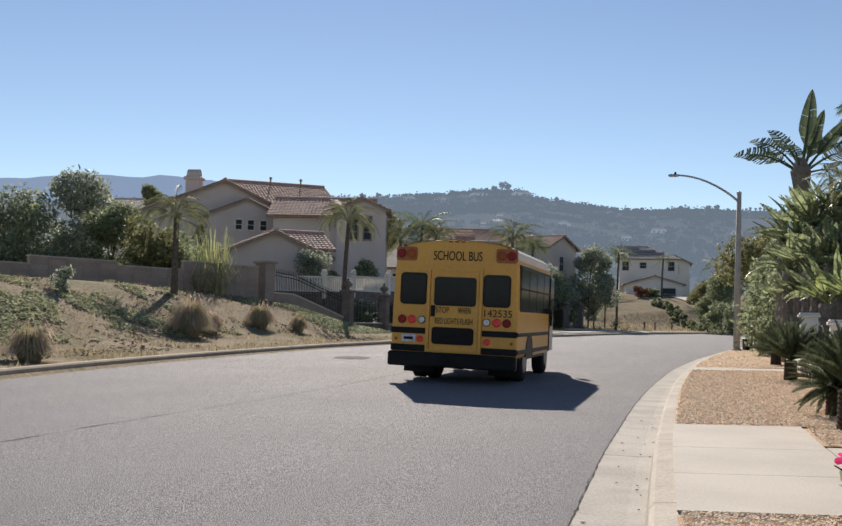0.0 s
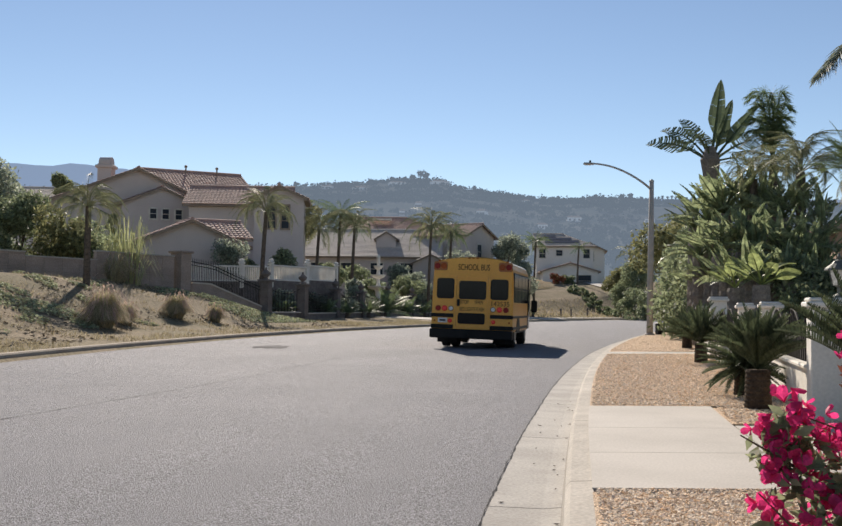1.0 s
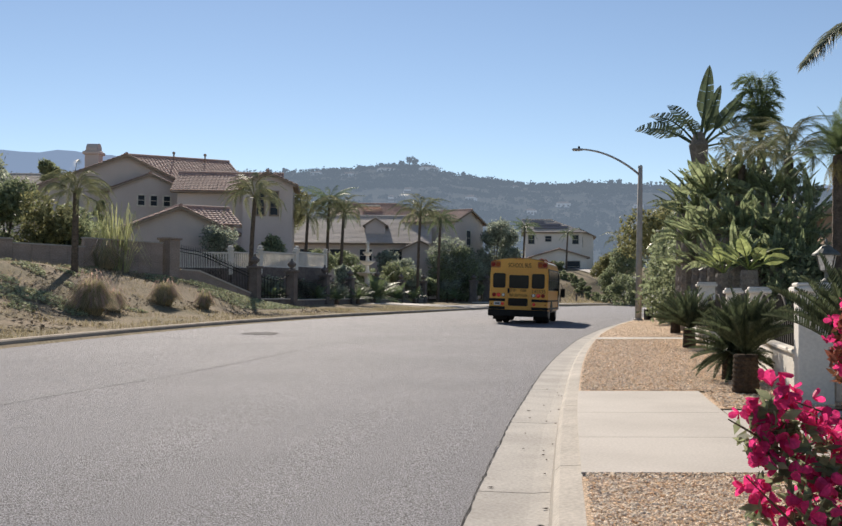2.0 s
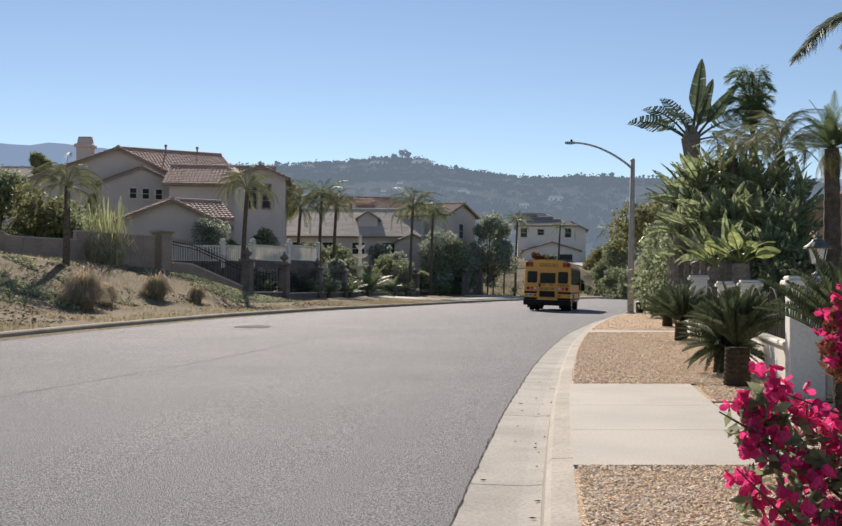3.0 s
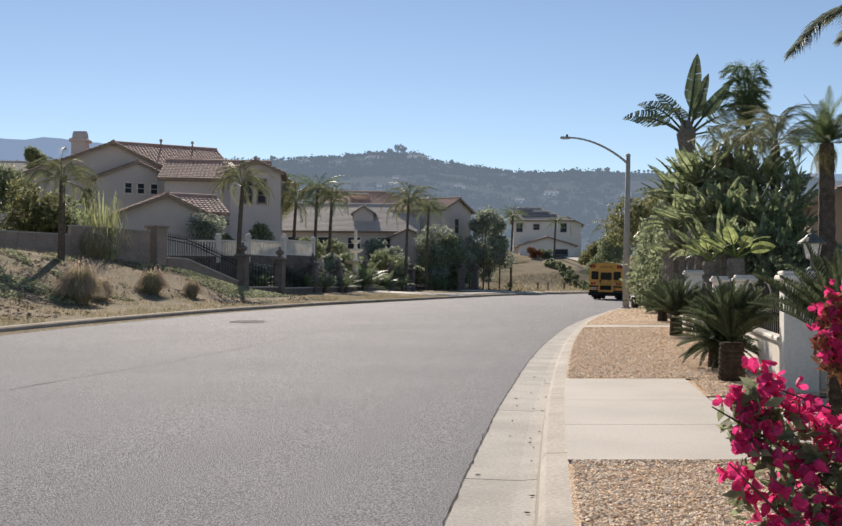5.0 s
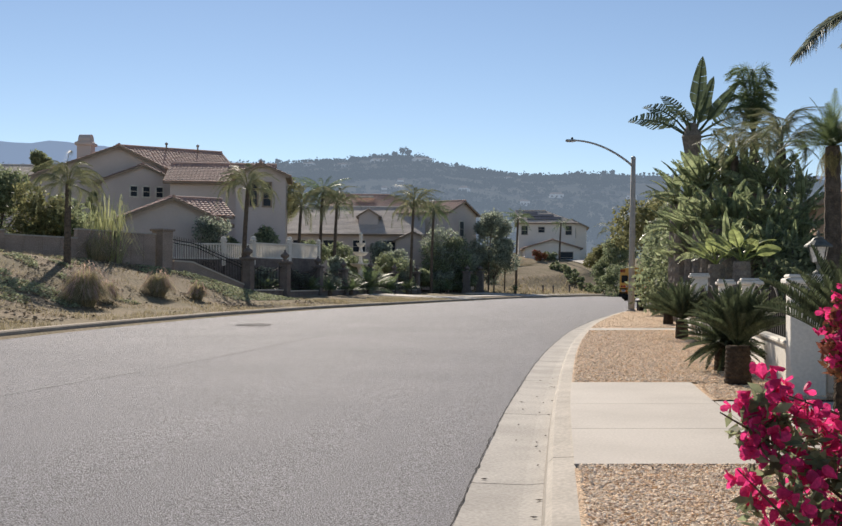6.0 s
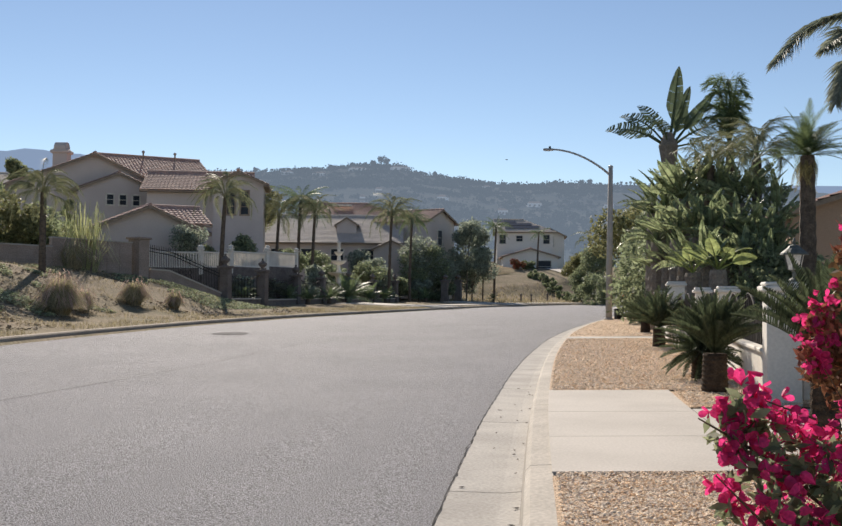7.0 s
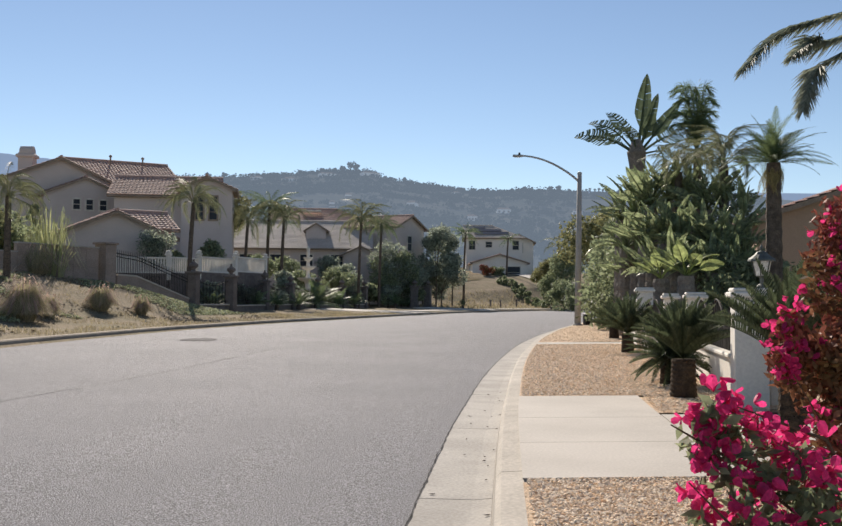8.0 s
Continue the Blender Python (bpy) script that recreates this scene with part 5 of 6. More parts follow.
def house_middle():
    h = thing("house", pose(0, 0, 0), "two-storey beige house with tan and red tile roofs behind palms", "house")
    R = gable_block(h, -14.5, 107.5, 0, 13.6, 7.0, .6, 6.35, 9.35, "stucco_tan", "tile_tan", flat=True, over=.5)
    for x in (1.5, 4.5, 7.5, 10.5):
        window(h, R, x, -7.0, 4.9, 1.2, 1.2, "y")
    gable_block(h, -11.5, 114, 0, 13.5, 6.5, .6, 8.5, 11.25, "stucco_tan", "tile_red", hip1=True)
    gable_block(h, -6.2, 102.5, 90, 4, 1.0, 7.2, 8.2, 8.85, "stucco_tan", "tile_tan", over=.25)
    R3 = gable_block(h, -2.2, 109, -30, 6.6, 3.1, .6, 8.75, 9.95, "stucco_tan", "tile_red", over=.4)
    window(h, R3 @ pose(6.6, -.2, 7.0, 0, 0, 180), 0, 0, 0, .9, 1.5)
    window(h, R3, 1.6, -3.1, 7.3, 1.0, 1.5, "y")
    window(h, R3, 4.4, -3.1, 4.2, 1.0, 1.5, "y")
    gable_block(h, -1.6, 99.6, 90, 4, 1.7, .6, 5.6, 6.4, "stucco_tan", "tile_tan", over=.3)
    part("skylight", boxed(-8.4, -6.2, 111.2, 112.4, 10.75, 10.95, .02, m=Matrix.Identity(4)), M["trim_light"], h, "pale roof skylight")
    for x in (-6.6, -1.9):
        part("chimney", boxed(x - .4, x + .4, 102, 102.8, 5, 6.9, .03), M["trim"], h, "brown capped chimney")


def house_far():
    h = thing("house", pose(0, 0, 0), "white two-storey house with solar panels on its roof", "house")
    R = gable_block(h, 13.6, 153.5, -4, 8.4, 4.2, 4.0, 10.6, 12.5, "stucco_cream", "tile_tan", flat=True, hip1=True)
    for x, z in ((.9, 9.3), (3.4, 9.4), (7.4, 9.3)):
        window(h, R, x, -4.2, z, .9, 1.3 if x != 3.4 else .8, "y")
    R2 = gable_block(h, 17.6, 143, 88, 9, 3.9, 3.5, 6.55, 7.7, "stucco_cream", "tile_red", over=.4)
    window(h, R2, 0, -1.9, 5.1, 2.0, 1.6)
    R4 = gable_block(h, 21.4, 150, 84, 6, 2.1, 4, 10.0, 11.0, "stucco_cream", "tile_tan", flat=True, over=.4)
    window(h, R4, 0, 0, 9.0, 1.0, 1.4)
    window(h, R4, 0, .3, 5.7, .9, 1.8)
    for i, (x, y, w) in enumerate(((15.5, 150.3, 1.7), (17.2, 150.3, 1.7), (18.9, 150.3, 1.7), (16.2, 151.4, 1.7), (17.9, 151.4, 1.7), (15.6, 152.4, 1.7))):
        zz = 10.6 + (y - 149.3) * .452 + .1
        part("solar_panel", boxed(-w / 2, w / 2, -.5, .5, 0, .05, m=pose(x, y - .05 * (x - 13.6), zz, 24.3, 0, -4)), M["solar"], h, "dark solar panel")


def house_right():
    h = thing("house", pose(0, 0, 0), "brown stucco house gable beyond the palms", "house")
    R = gable_block(h, 15.6, 30, 82, 9, 3.9, .2, 3.75, 5.05, "stucco_brown", "tile_red", over=.35)
    window(h, R, 0, -1.0, 2.2, 1.1, 1.2)
    w = thing("side_wall", pose(13.0, 26, .2, 0, 0, 20), "pale stucco side wall with a stepped coping", "wall")
    part("wall", boxed(-1.6, 3.5, -.1, .1, 0, 1.75), M["stucco_white"], w)
    part("coping", boxed(-1.7, 3.6, -.16, .16, 1.75, 1.85, .02), M["stucco_white"], w)


def house_beyond():
    h = thing("house", pose(0, 0, 0), "distant house with a pale roof beyond the garden trees", "house")
    gable_block(h, -50, 112, 4, 12, 4.5, 4, 12.6, 14.2, "stucco_tan", "tile_tan", flat=True)


house_beyond()
house_left()
house_middle()
house_far()
house_right()


# ---- left boundary: block wall, stepped fence, pilasters ----
def block_wall():
    secs = [(-24.5, 26.5, -21.3, 29.6, 2.65, 1.4), (-21.3, 29.6, -19.4, 33.2, 2.75, 1.4), (-19.4, 33.2, -18.3, 35.2, 2.78, 1.4), (-18.3, 35.2, -16.4, 38.5, 3.08, 1.4), (-16.4, 38.5, -14.7, 41.6, 2.92, 1.4), (-14.7, 41.6, -12.55, 45.7, 3.3, 1.4)]
    for x0, y0, x1, y1, top, base in secs:
        d = Vector((x1 - x0, y1 - y0))
        a, L = math.degrees(math.atan2(d.y, d.x)), d.length
        w = thing("block_wall", pose(x0, y0, 0, 0, 0, a), "brown block boundary wall on top of the bank", "wall", "stepped sections of the boundary wall")
        rows = int((top - base) / .2)
        for r in range(rows + 1):
            z0, z1 = base + r * .2, min(base + r * .2 + .19, top)
            if z1 - z0 < .03:
                continue
            n = max(1, round(L / .8))
            bl = L / n
            for k in range(n):
                part("block", boxed(k * bl + .006, (k + 1) * bl - .006, -.1, .1, z0, z1), M["block"], w)
        part("core", boxed(.0, L, -.085, .085, base - .5, top), M["block"], w)
        part("coping", boxed(-.02, L + .0, -.14, .14, top, top + .06, .01), M["post"], w, "pale coping")
    p = thing("gate_pillar", pose(-12.3, 46.2, 1.0, 0, 0, 62), "brown block pillar with a flat cap", "pillar")
    part("shaft", boxed(-.34, .34, -.34, .34, -.4, 2.5, .02), M["block"], p)
    part("cap", boxed(-.42, .42, -.42, .42, 2.5, 2.6, .02), M["block"], p)
    # fence stepping down the bank
    A, B = Vector((-12.0, 46.8, 0)), Vector((-9.35, 51.0, 0))
    d = B - A
    a, L = math.degrees(math.atan2(d.y, d.x)), d.length
    w = thing("stepped_wall", pose(A.x, A.y, 0, 0, 0, a), "dark low wall with a pale sloping coping", "wall")
    prof = [(0, 2.12), (1.2, 2.08), (L, .98)]
    bm = bmesh.new()
    for y in (-.1, .1):
        vs = [bm.verts.new((x, y, z)) for x, z in prof] + [bm.verts.new((L, y, -.2)), bm.verts.new((0, y, -.2))]
        bm.faces.new(vs if y < 0 else vs[::-1])
    part("wall", bm, M["block"], w)
    bm = bmesh.new()
    for (x0, z0), (x1, z1) in zip(prof, prof[1:]):
        for y0, y1, dz in ((-.14, .14, .0),):
            f = [bm.verts.new((x, y, z)) for x, y, z in ((x0, y0, z0), (x1, y0, z1), (x1, y1, z1), (x0, y1, z0), (x0, y0, z0 + .07), (x1, y0, z1 + .07), (x1, y1, z1 + .07), (x0, y1, z0 + .07))]
            for q in ((0, 3, 2, 1), (4, 5, 6, 7), (0, 1, 5, 4), (1, 2, 6, 5), (2, 3, 7, 6), (3, 0, 4, 7)):
                bm.faces.new([f[i] for i in q])
    part("coping", bm, M["concrete"], w, "pale coping")
    f = thing("iron_fence", pose(A.x, A.y, 0, 0, 0, a), "black wrought-iron fence sweeping down the bank", "fence")

    def base_z(x):
        return float(np.interp(x, [p[0] for p in prof], [p[1] for p in prof])) + .1

    def top_z(x):
        return float(np.interp(x, [0, L * .3, L * .6, L], [3.15, 3.0, 2.55, 2.0]))
    n = 44
    for k in range(n + 1):
        x = L * k / n
        part("bar", tubed([(x, 0, base_z(x)), (x, 0, top_z(x) + .12), (x, 0, top_z(x) + .2)], [.014, .014, .003], 5), M["iron"], f)
    for off in (0.0, -.15):
        part("rail", tubed([(L * k / 12, 0, top_z(L * k / 12) + off) for k in range(13)], .02, 6), M["iron"], f)
    for k in range(9):
        cx, cz = L * (.42 + .06 * (k % 3)), 1.55 + .25 * (k // 3)
        part("scroll", tubed([(cx + .11 * math.cos(t), 0, cz + .11 * math.sin(t)) for t in [6.28 * q / 12 for q in range(13)]], .013, 5), M["iron"], f)


block_wall()


def fence_pilaster(x, y, z, h, s, n):
    e = thing("fence_pilaster", pose(x, y, z, 0, 0, -15), "dark stone pilaster with a turned finial", "pilaster", "pilasters of the iron fence")
    part("base", boxed(-.34 * s, .34 * s, -.34 * s, .34 * s, -.3, .25, .02), M["stone"], e)
    part("shaft", boxed(-.28 * s, .28 * s, -.28 * s, .28 * s, .25, h - .75, .02), M["stone"], e)
    part("cap", boxed(-.37 * s, .37 * s, -.37 * s, .37 * s, h - .75, h - .62, .02), M["stone"], e, "moulded cap")
    part("finial", lathe(bmesh.new(), [(.2 * s, h - .62), (.09 * s, h - .55), (.12 * s, h - .48), (.26 * s, h - .36), (.25 * s, h - .26), (.1 * s, h - .16), (.05 * s, h - .1), (.07 * s, h - .04), (.01, h)], 12), M["stone"], e, "turned urn finial")
    return e


PIL = [(-9.2, 51.0, .42, 2.65), (-7.75, 54.0, .3, 2.65), (-6.85, 62, .3, 2.55), (-5.95, 70, .3, 2.5), (-4.4, 76, .28, 2.6), (-2.8, 82, .2, 2.6), (-1.05, 88, .3, 2.55), (3.65, 96, .35, 2.7), (5.1, 100, .35, 2.75)]


def left_fence():
    for i, (x, y, z, h) in enumerate(PIL):
        fence_pilaster(x, y, z, h, .9 if i < 7 else 1.2, i)
    for i in range(6):
        (x0, y0, z0, h0), (x1, y1, z1, h1) = PIL[i], PIL[i + 1]
        d = Vector((x1 - x0, y1 - y0))
        a, L = math.degrees(math.atan2(d.y, d.x)), d.length
        w = thing("planter_wall", pose(x0, y0, (z0 + z1) / 2, 0, 0, a), "low dark planter wall with a pale coping", "wall", "planter walls of the iron fence")
        part("wall", boxed(.3, L - .3, -.1, .1, -.4, .38), M["stone"], w)
        bm = bmesh.new()
        box(bm, .3, L - .3, -.15, .15, .38, .45, .01)
        part("coping", bm, M["concrete"], w, "pale coping")
        f = thing("iron_fence", pose(x0, y0, (z0 + z1) / 2, 0, 0, a), "black wrought-iron fence panel with a swept top", "fence", "iron panels of the iron fence")
        tz = lambda u: 1.75 - .35 * math.sin(math.pi * u)
        for k in range(1, int(L / .28)):
            u = k * .28 / L
            part("bar", boxed(u * L - .012, u * L + .012, -.012, .012, .45, tz(u) + .12), M["iron"], f)
        part("rail", tubed([(L * k / 10, 0, tz(k / 10)) for k in range(11)], .022, 6), M["iron"], f)
        part("rail", tubed([(.3, 0, .6), (L - .3, 0, .6)], .02, 6), M["iron"], f)


left_fence()


def white_fence():
    segs = [(-14.0, 54.0, -11.2, 54.6, 2.36, .92), (-11.2, 54.6, -9.95, 56.6, 2.4, .92), (-9.95, 56.8, -8.4, 60.0, 2.5, .95), (-8.4, 60.4, -7.05, 64.0, 2.62, .98)]
    for x0, y0, x1, y1, z, h in segs:
        d = Vector((x1 - x0, y1 - y0))
        a, L = math.degrees(math.atan2(d.y, d.x)), d.length
        f = thing("white_fence", pose(x0, y0, z, 0, 0, a), "white picket garden fence with capped posts", "fence", "white fence runs")
        n = int(L / .15)
        for k in range(n):
            x = L * (k + .5) / n
            part("picket", boxed(x - .045, x + .045, -.03, .03, .08, h - .06, .012), M["stucco_white"], f)
        for zz in (.04, h - .08):
            part("rail", boxed(0, L, -.07, .07, zz, zz + .09, .012), M["stucco_white"], f)
        for k in range(2):
            x = L * k
            p = part("post", boxed(x - .1, x + .1, -.1, .1, -.3, h + .1, .01), M["stucco_white"], f)
            part("post_cap", lathe(bmesh.new(), [(.2, h + .1), (.2, h + .15), (.09, h + .18), (.15, h + .24), (.14, h + .3), (.02, h + .36)], 10, (x, 0, 0)), M["stucco_white"], p)
        part("plinth", boxed(0, L, -.08, .08, -1.8, .06), M["stone"], f)


white_fence()


def fountain():
    e = thing("fountain", pose(-5.3, 78, 1.05), "pale tiered stone garden fountain", "fountain")
    part("pedestal", lathe(bmesh.new(), [(.5, 0), (.4, .2), (.22, .5), (.22, 1.2), (.3, 1.4)], 12), M["stucco_white"], e)
    for z, r in ((1.5, .85), (2.4, .6), (3.1, .38)):
        part("bowl", lathe(bmesh.new(), [(.12, z - .15), (r * .7, z - .05), (r, z + .12), (r, z + .18), (r * .3, z + .14), (.13, z + .4), (.12, z + .75)], 16), M["stucco_white"], e)
    part("finial", lathe(bmesh.new(), [(.12, 3.8), (.17, 3.95), (.02, 4.15)], 10), M["stucco_white"], e)


fountain()


# ---- palms and trees on the left ----
def gz(x, y):
    return ground_z(x, y) - 0.05


def queen_palm(px, d, y_top, scale, n=22, label="queen palm with drooping yellowish fronds behind the fence", tilt=(62, -25), mesh=None, bend=.2):
    x = (px - 784) / 1870 * d
    ztop = 1.1 + (521.5 - y_top) / 1870 * d
    z0 = gz(x, d)
    return feather_palm(x - bend, d, z0, ztop - z0, .14, mesh or QUEEN, n, scale, label, tilt, bend, group="queen palms")


queen_palm(445, 52.5, 345, .95, 30)
queen_palm(545, 73, 378, 1.15, 28)
queen_palm(585, 76, 350, 1.35, 30, "tall green feather palm behind the fence", mesh=QUEENG)
queen_palm(612, 74, 372, 1.05, 26)
queen_palm(755, 86, 377, 1.35, 32, "queen palm with heavy drooping fronds behind the fence", (60, -30))
queen_palm(793, 90, 380, 1.15, 28, "tall green feather palm behind the fence", mesh=QUEENG)
queen_palm(950, 112, 395, 1.0, 24, "tall green feather palm behind the fence", mesh=QUEENG)
queen_palm(1030, 138, 405, .9, 12, "thin young palm beside the far house", mesh=QUEENG)
queen_palm(108, 37.5, 338, .8, 34, "short palm with drooping fronds on the bank", (58, -35), bend=.0)
DWARF = [frond_mesh("dwarf_frond", 1.2, d, 34, .3, .02, M["palm"], vee=.4, hang=.3, seed=s) for d, s in ((.4, 31), (.8, 32))]


def low_palm(px, d, y_base, scale, label="low clumping palm in front of the iron fence"):
    x = (px - 784) / 1870 * d
    e = thing("dwarf_palm", pose(x, d, gz(x, d) + .05, 0, 0, rng.uniform(0, 360)), label, "palm", "low palms along the iron fence")
    part("trunk", ringed_trunk(.35, .16, .13, rings=4), M["bark"], e)
    rosette(e, DWARF, 22, 80, 5, (0, 0, .35), rng, "frond", .85 * scale, 1.15 * scale)


for px, d, s in ((505, 56, .9), (560, 60, .95), (600, 63, .9), (640, 69, 1.0), (672, 74, 2.0), (712, 80, 1.3), (745, 84, 1.0), (480, 54, .8), (820, 91, 1.1), (945, 101, .7)):
    low_palm(px, d, 0, s)


def shrub_px(px, d, zc, rx, rz, material, label, name="shrub", seed=1, count=2600, size=.13, ry=None):
    x = (px - 784) / 1870 * d
    z0 = gz(x, d)
    r = min(rx, rz) * .5
    tree(name, x, d, z0, max(.2, zc - z0 - rz * .4), .09, blobs_in(0, 0, zc - z0, rx - r * .5, ry or rx * .8, rz - r * .5, 12, r, seed), count, size, material, label, "tree" if name == "tree" else "shrub", seed)


for i, (px, d, zc) in enumerate(((480, 56, 1.25), (545, 60.5, 1.2), (592, 66, 1.2), (650, 74, 1.25), (700, 81, 1.3), (742, 87, 1.4))):
    shrub_px(px, d, zc, 1.1, .75, "leaf_grey", "murky grey-green planting between the fence pilasters", "shrub", 120 + i, 2600, .10)
# dark trees beyond the wall
shrub_px(-190, 47, 4.9, 2.6, 2.6, "leaf_grey", "dense grey-green tree behind the block wall", "tree", 41, 9000, .15)
shrub_px(-90, 50, 5.6, 2.6, 2.9, "leaf_grey", "dense grey-green tree behind the block wall", "tree", 42, 9000, .15)
shrub_px(-250, 44, 4.2, 2.2, 2.2, "leaf", "dark green tree behind the block wall", "tree", 43, 7000, .14)
shrub_px(-20, 46, 4.4, 2.0, 1.7, "leaf", "dark green shrubbery behind the block wall", "tree", 44, 7000, .13)
shrub_px(50, 44, 4.1, 1.6, 1.3, "leaf_olive", "olive-yellow tree behind the block wall", "tree", 45, 5000, .12)
shrub_px(90, 45, 3.6, 1.6, 1.3, "leaf", "dark green shrubbery behind the block wall", "tree", 46, 5000, .12)
shrub_px(60, 90, 11.2, 1.1, 1.7, "leaf", "tall dark tree beyond the house", "tree", 47, 2600, .22)
shrub_px(72, 88, 10.4, 1.0, .9, "leaf", "tall dark tree beyond the house", "tree", 53, 1600, .22)
shrub_px(155, 60, 5.6, .45, 1.3, "leaf", "slim dark cypress beside the house", "tree", 48, 1800, .12)
shrub_px(130, 55, 4.3, 1.5, 1.2, "leaf", "dark green shrubbery behind the block wall", "tree", 49, 4200, .13)
shrub_px(380, 58, 4.0, 1.0, 1.1, "leaf_grey", "grey-green shrub beside the garage wing", "shrub", 50, 2600, .11)
shrub_px(415, 62, 3.1, .8, .8, "leaf", "dark shrub behind the iron fence", "shrub", 51, 2600, .11)
shrub_px(500, 62, 1.5, 1.4, .7, "leaf", "dark shrub behind the iron fence", "shrub", 52, 2600, .12)
# garden behind the pilasters
for i, (px, d, zc, rx, rz, m) in enumerate(((490, 60, 1.4, 1.3, .7, "leaf_grey"), (540, 66, 1.5, 1.5, .8, "leaf"), (600, 72, 1.9, 1.6, 1.1, "leaf_grey"), (640, 80, 2.0, 1.9, 1.2, "leaf"), (700, 86, 2.4, 1.8, 1.4, "leaf"), (735, 90, 2.9, 1.7, 1.3, "leaf_grey"), (790, 96, 3.0, 2.0, 2.0, "leaf"), (830, 97, 3.2, 1.8, 2.4, "leaf"), (560, 88, 3.6, 2.0, 1.3, "leaf"), (620, 92, 3.8, 2.2, 1.2, "leaf"), (690, 97, 4.0, 2.0, 1.2, "leaf_grey"), (515, 84, 8.6, 1.6, 1.7, "leaf_olive"), (480, 96, 10.6, 1.8, 1.4, "leaf_olive"), (850, 110, 2.6, 2.6, 1.8, "leaf"))):
    shrub_px(px, d, zc, rx, rz, m, "dense dark garden shrub behind the iron fence", "shrub", 60 + i, 3600, .14)
for i, (px, d, zc, rx, rz) in enumerate(((895, 104, 6.0, 1.9, 2.6), (925, 106, 5.6, 1.5, 2.4), (905, 105, 3.2, 2.4, 2.0), (870, 108, 4.0, 1.6, 2.0))):
    shrub_px(px, d, zc, rx, rz, "leaf_grey", "tall grey-green tree at the end of the fence", "tree", 80 + i, 5200, .16)
shrub_px(1105, 118, 4.6, 2.2, 1.9, "leaf_olive", "olive-green tree beside the far drive", "tree", 90, 4200, .18)
shrub_px(1145, 110, 4.4, 2.4, 2.2, "leaf", "dark green tree beside the far drive", "tree", 91, 4200, .18)
feather_palm((1125 - 784) / 1870 * 122, 122, 2.5, 5.2, .15, QUEEN, 14, 1.1, "queen palm with drooping yellowish fronds behind the fence", (60, -25))
shrub_px(1010, 139, 5.0, 1.3, .8, "leaf", "dark shrub in front of the far house", "shrub", 92, 1800, .16)
shrub_px(985, 138, 5.2, 1.3, .8, "red_leaf", "reddish shrub in front of the far house", "shrub", 93, 1500, .16)
for i in range(9):
    u = i / 8
    px, d = 1022 + 88 * u, 129 - 17 * u
    shrub_px(px, d, ground_z((px - 784) / 1870 * d, d) + .35, 1.35, .5, "leaf", "dark hedge along the far drive", "shrub", 95 + i, 1100, .14)
for i, (px, d, zc, rx, rz) in enumerate(((1135, 104, 1.6, 1.8, 1.5), (1160, 98, 1.5, 1.6, 1.4), (1112, 110, 2.4, 1.5, 1.4))):
    shrub_px(px, d, zc, rx, rz, "leaf", "dense dark shrub under the far trees", "shrub", 110 + i, 3000, .15)
for i, (px, d, zc, rx, rz, m) in enumerate(((806, 97, 4.4, 2.0, 2.5, "leaf_grey"), (842, 99, 3.9, 1.9, 2.2, "leaf_grey"), (770, 91, 1.5, 1.5, .9, "leaf"), (805, 94, 1.5, 1.6, .9, "leaf_grey"), (845, 97, 1.5, 1.6, .9, "leaf"), (478, 63, 3.4, 1.1, 1.2, "leaf"))):
    shrub_px(px, d, zc, rx, rz, m, "murky dark garden tree beside the house", "tree", 130 + i, 4200, .14)



# ---- grasses on the bank ----
def fountain_grass(x, y, h, spread, count, label, plume=True, mat_name="tuft"):
    h, spread, count = h * 1.12, spread * 1.0, int(count * 1.4)
    e = thing("fountain_grass", pose(x, y, ground_z(x, y) - .03), label, "ornamental grass", "grass clumps on the bank")
    part("foliage", grass_mesh("foliage", count, h * .85, spread, .004 + .002 * h, M[mat_name], int(x * 100) % 997, .6, base=spread * .42), None, e, "fine arching blades")
    if plume:
        part("plume", grass_mesh("plume", count // 14, h * 1.05, spread * 1.05, .009, M["plume"], int(y * 100) % 991, .7, True, base=spread * .55), None, e, "soft pinkish plumes")


def at0(px, py_off, d):
    return (math.tan(math.atan((px - 784) / 1870) - radians(6.028)) * d, d)


for px, d, h, sp, n, lab in ((60, 18.0, .72, .44, 1500, "pinkish fountain grass clump on the dry verge"), (355, 31, 1.2, .66, 2600, "large tan fountain grass clump on the dry verge"), (396, 33, .75, .38, 1200, "small tan fountain grass clump on the dry verge"), (485, 38, .95, .56, 1800, "tan fountain grass clump on the dry verge"), (556, 40, .72, .38, 1200, "small tan fountain grass clump on the dry verge")):
    x, y = at0(px, 0, d)
    fountain_grass(x, y, h, sp, n, lab)
x, y = at0(372, 0, 42.5)
fountain_grass(x, y, 1.3, 1.05, 900, "pinkish fountain grass clump on top of the bank")
x, y = at0(120, 0, 29.5)
shrub_px(784 + 1870 * x / y, y, ground_z(x, y) + .35, .42, .42, "leaf_grey", "small dark shrub on the ivy bank", "shrub", 99, 900, .07)


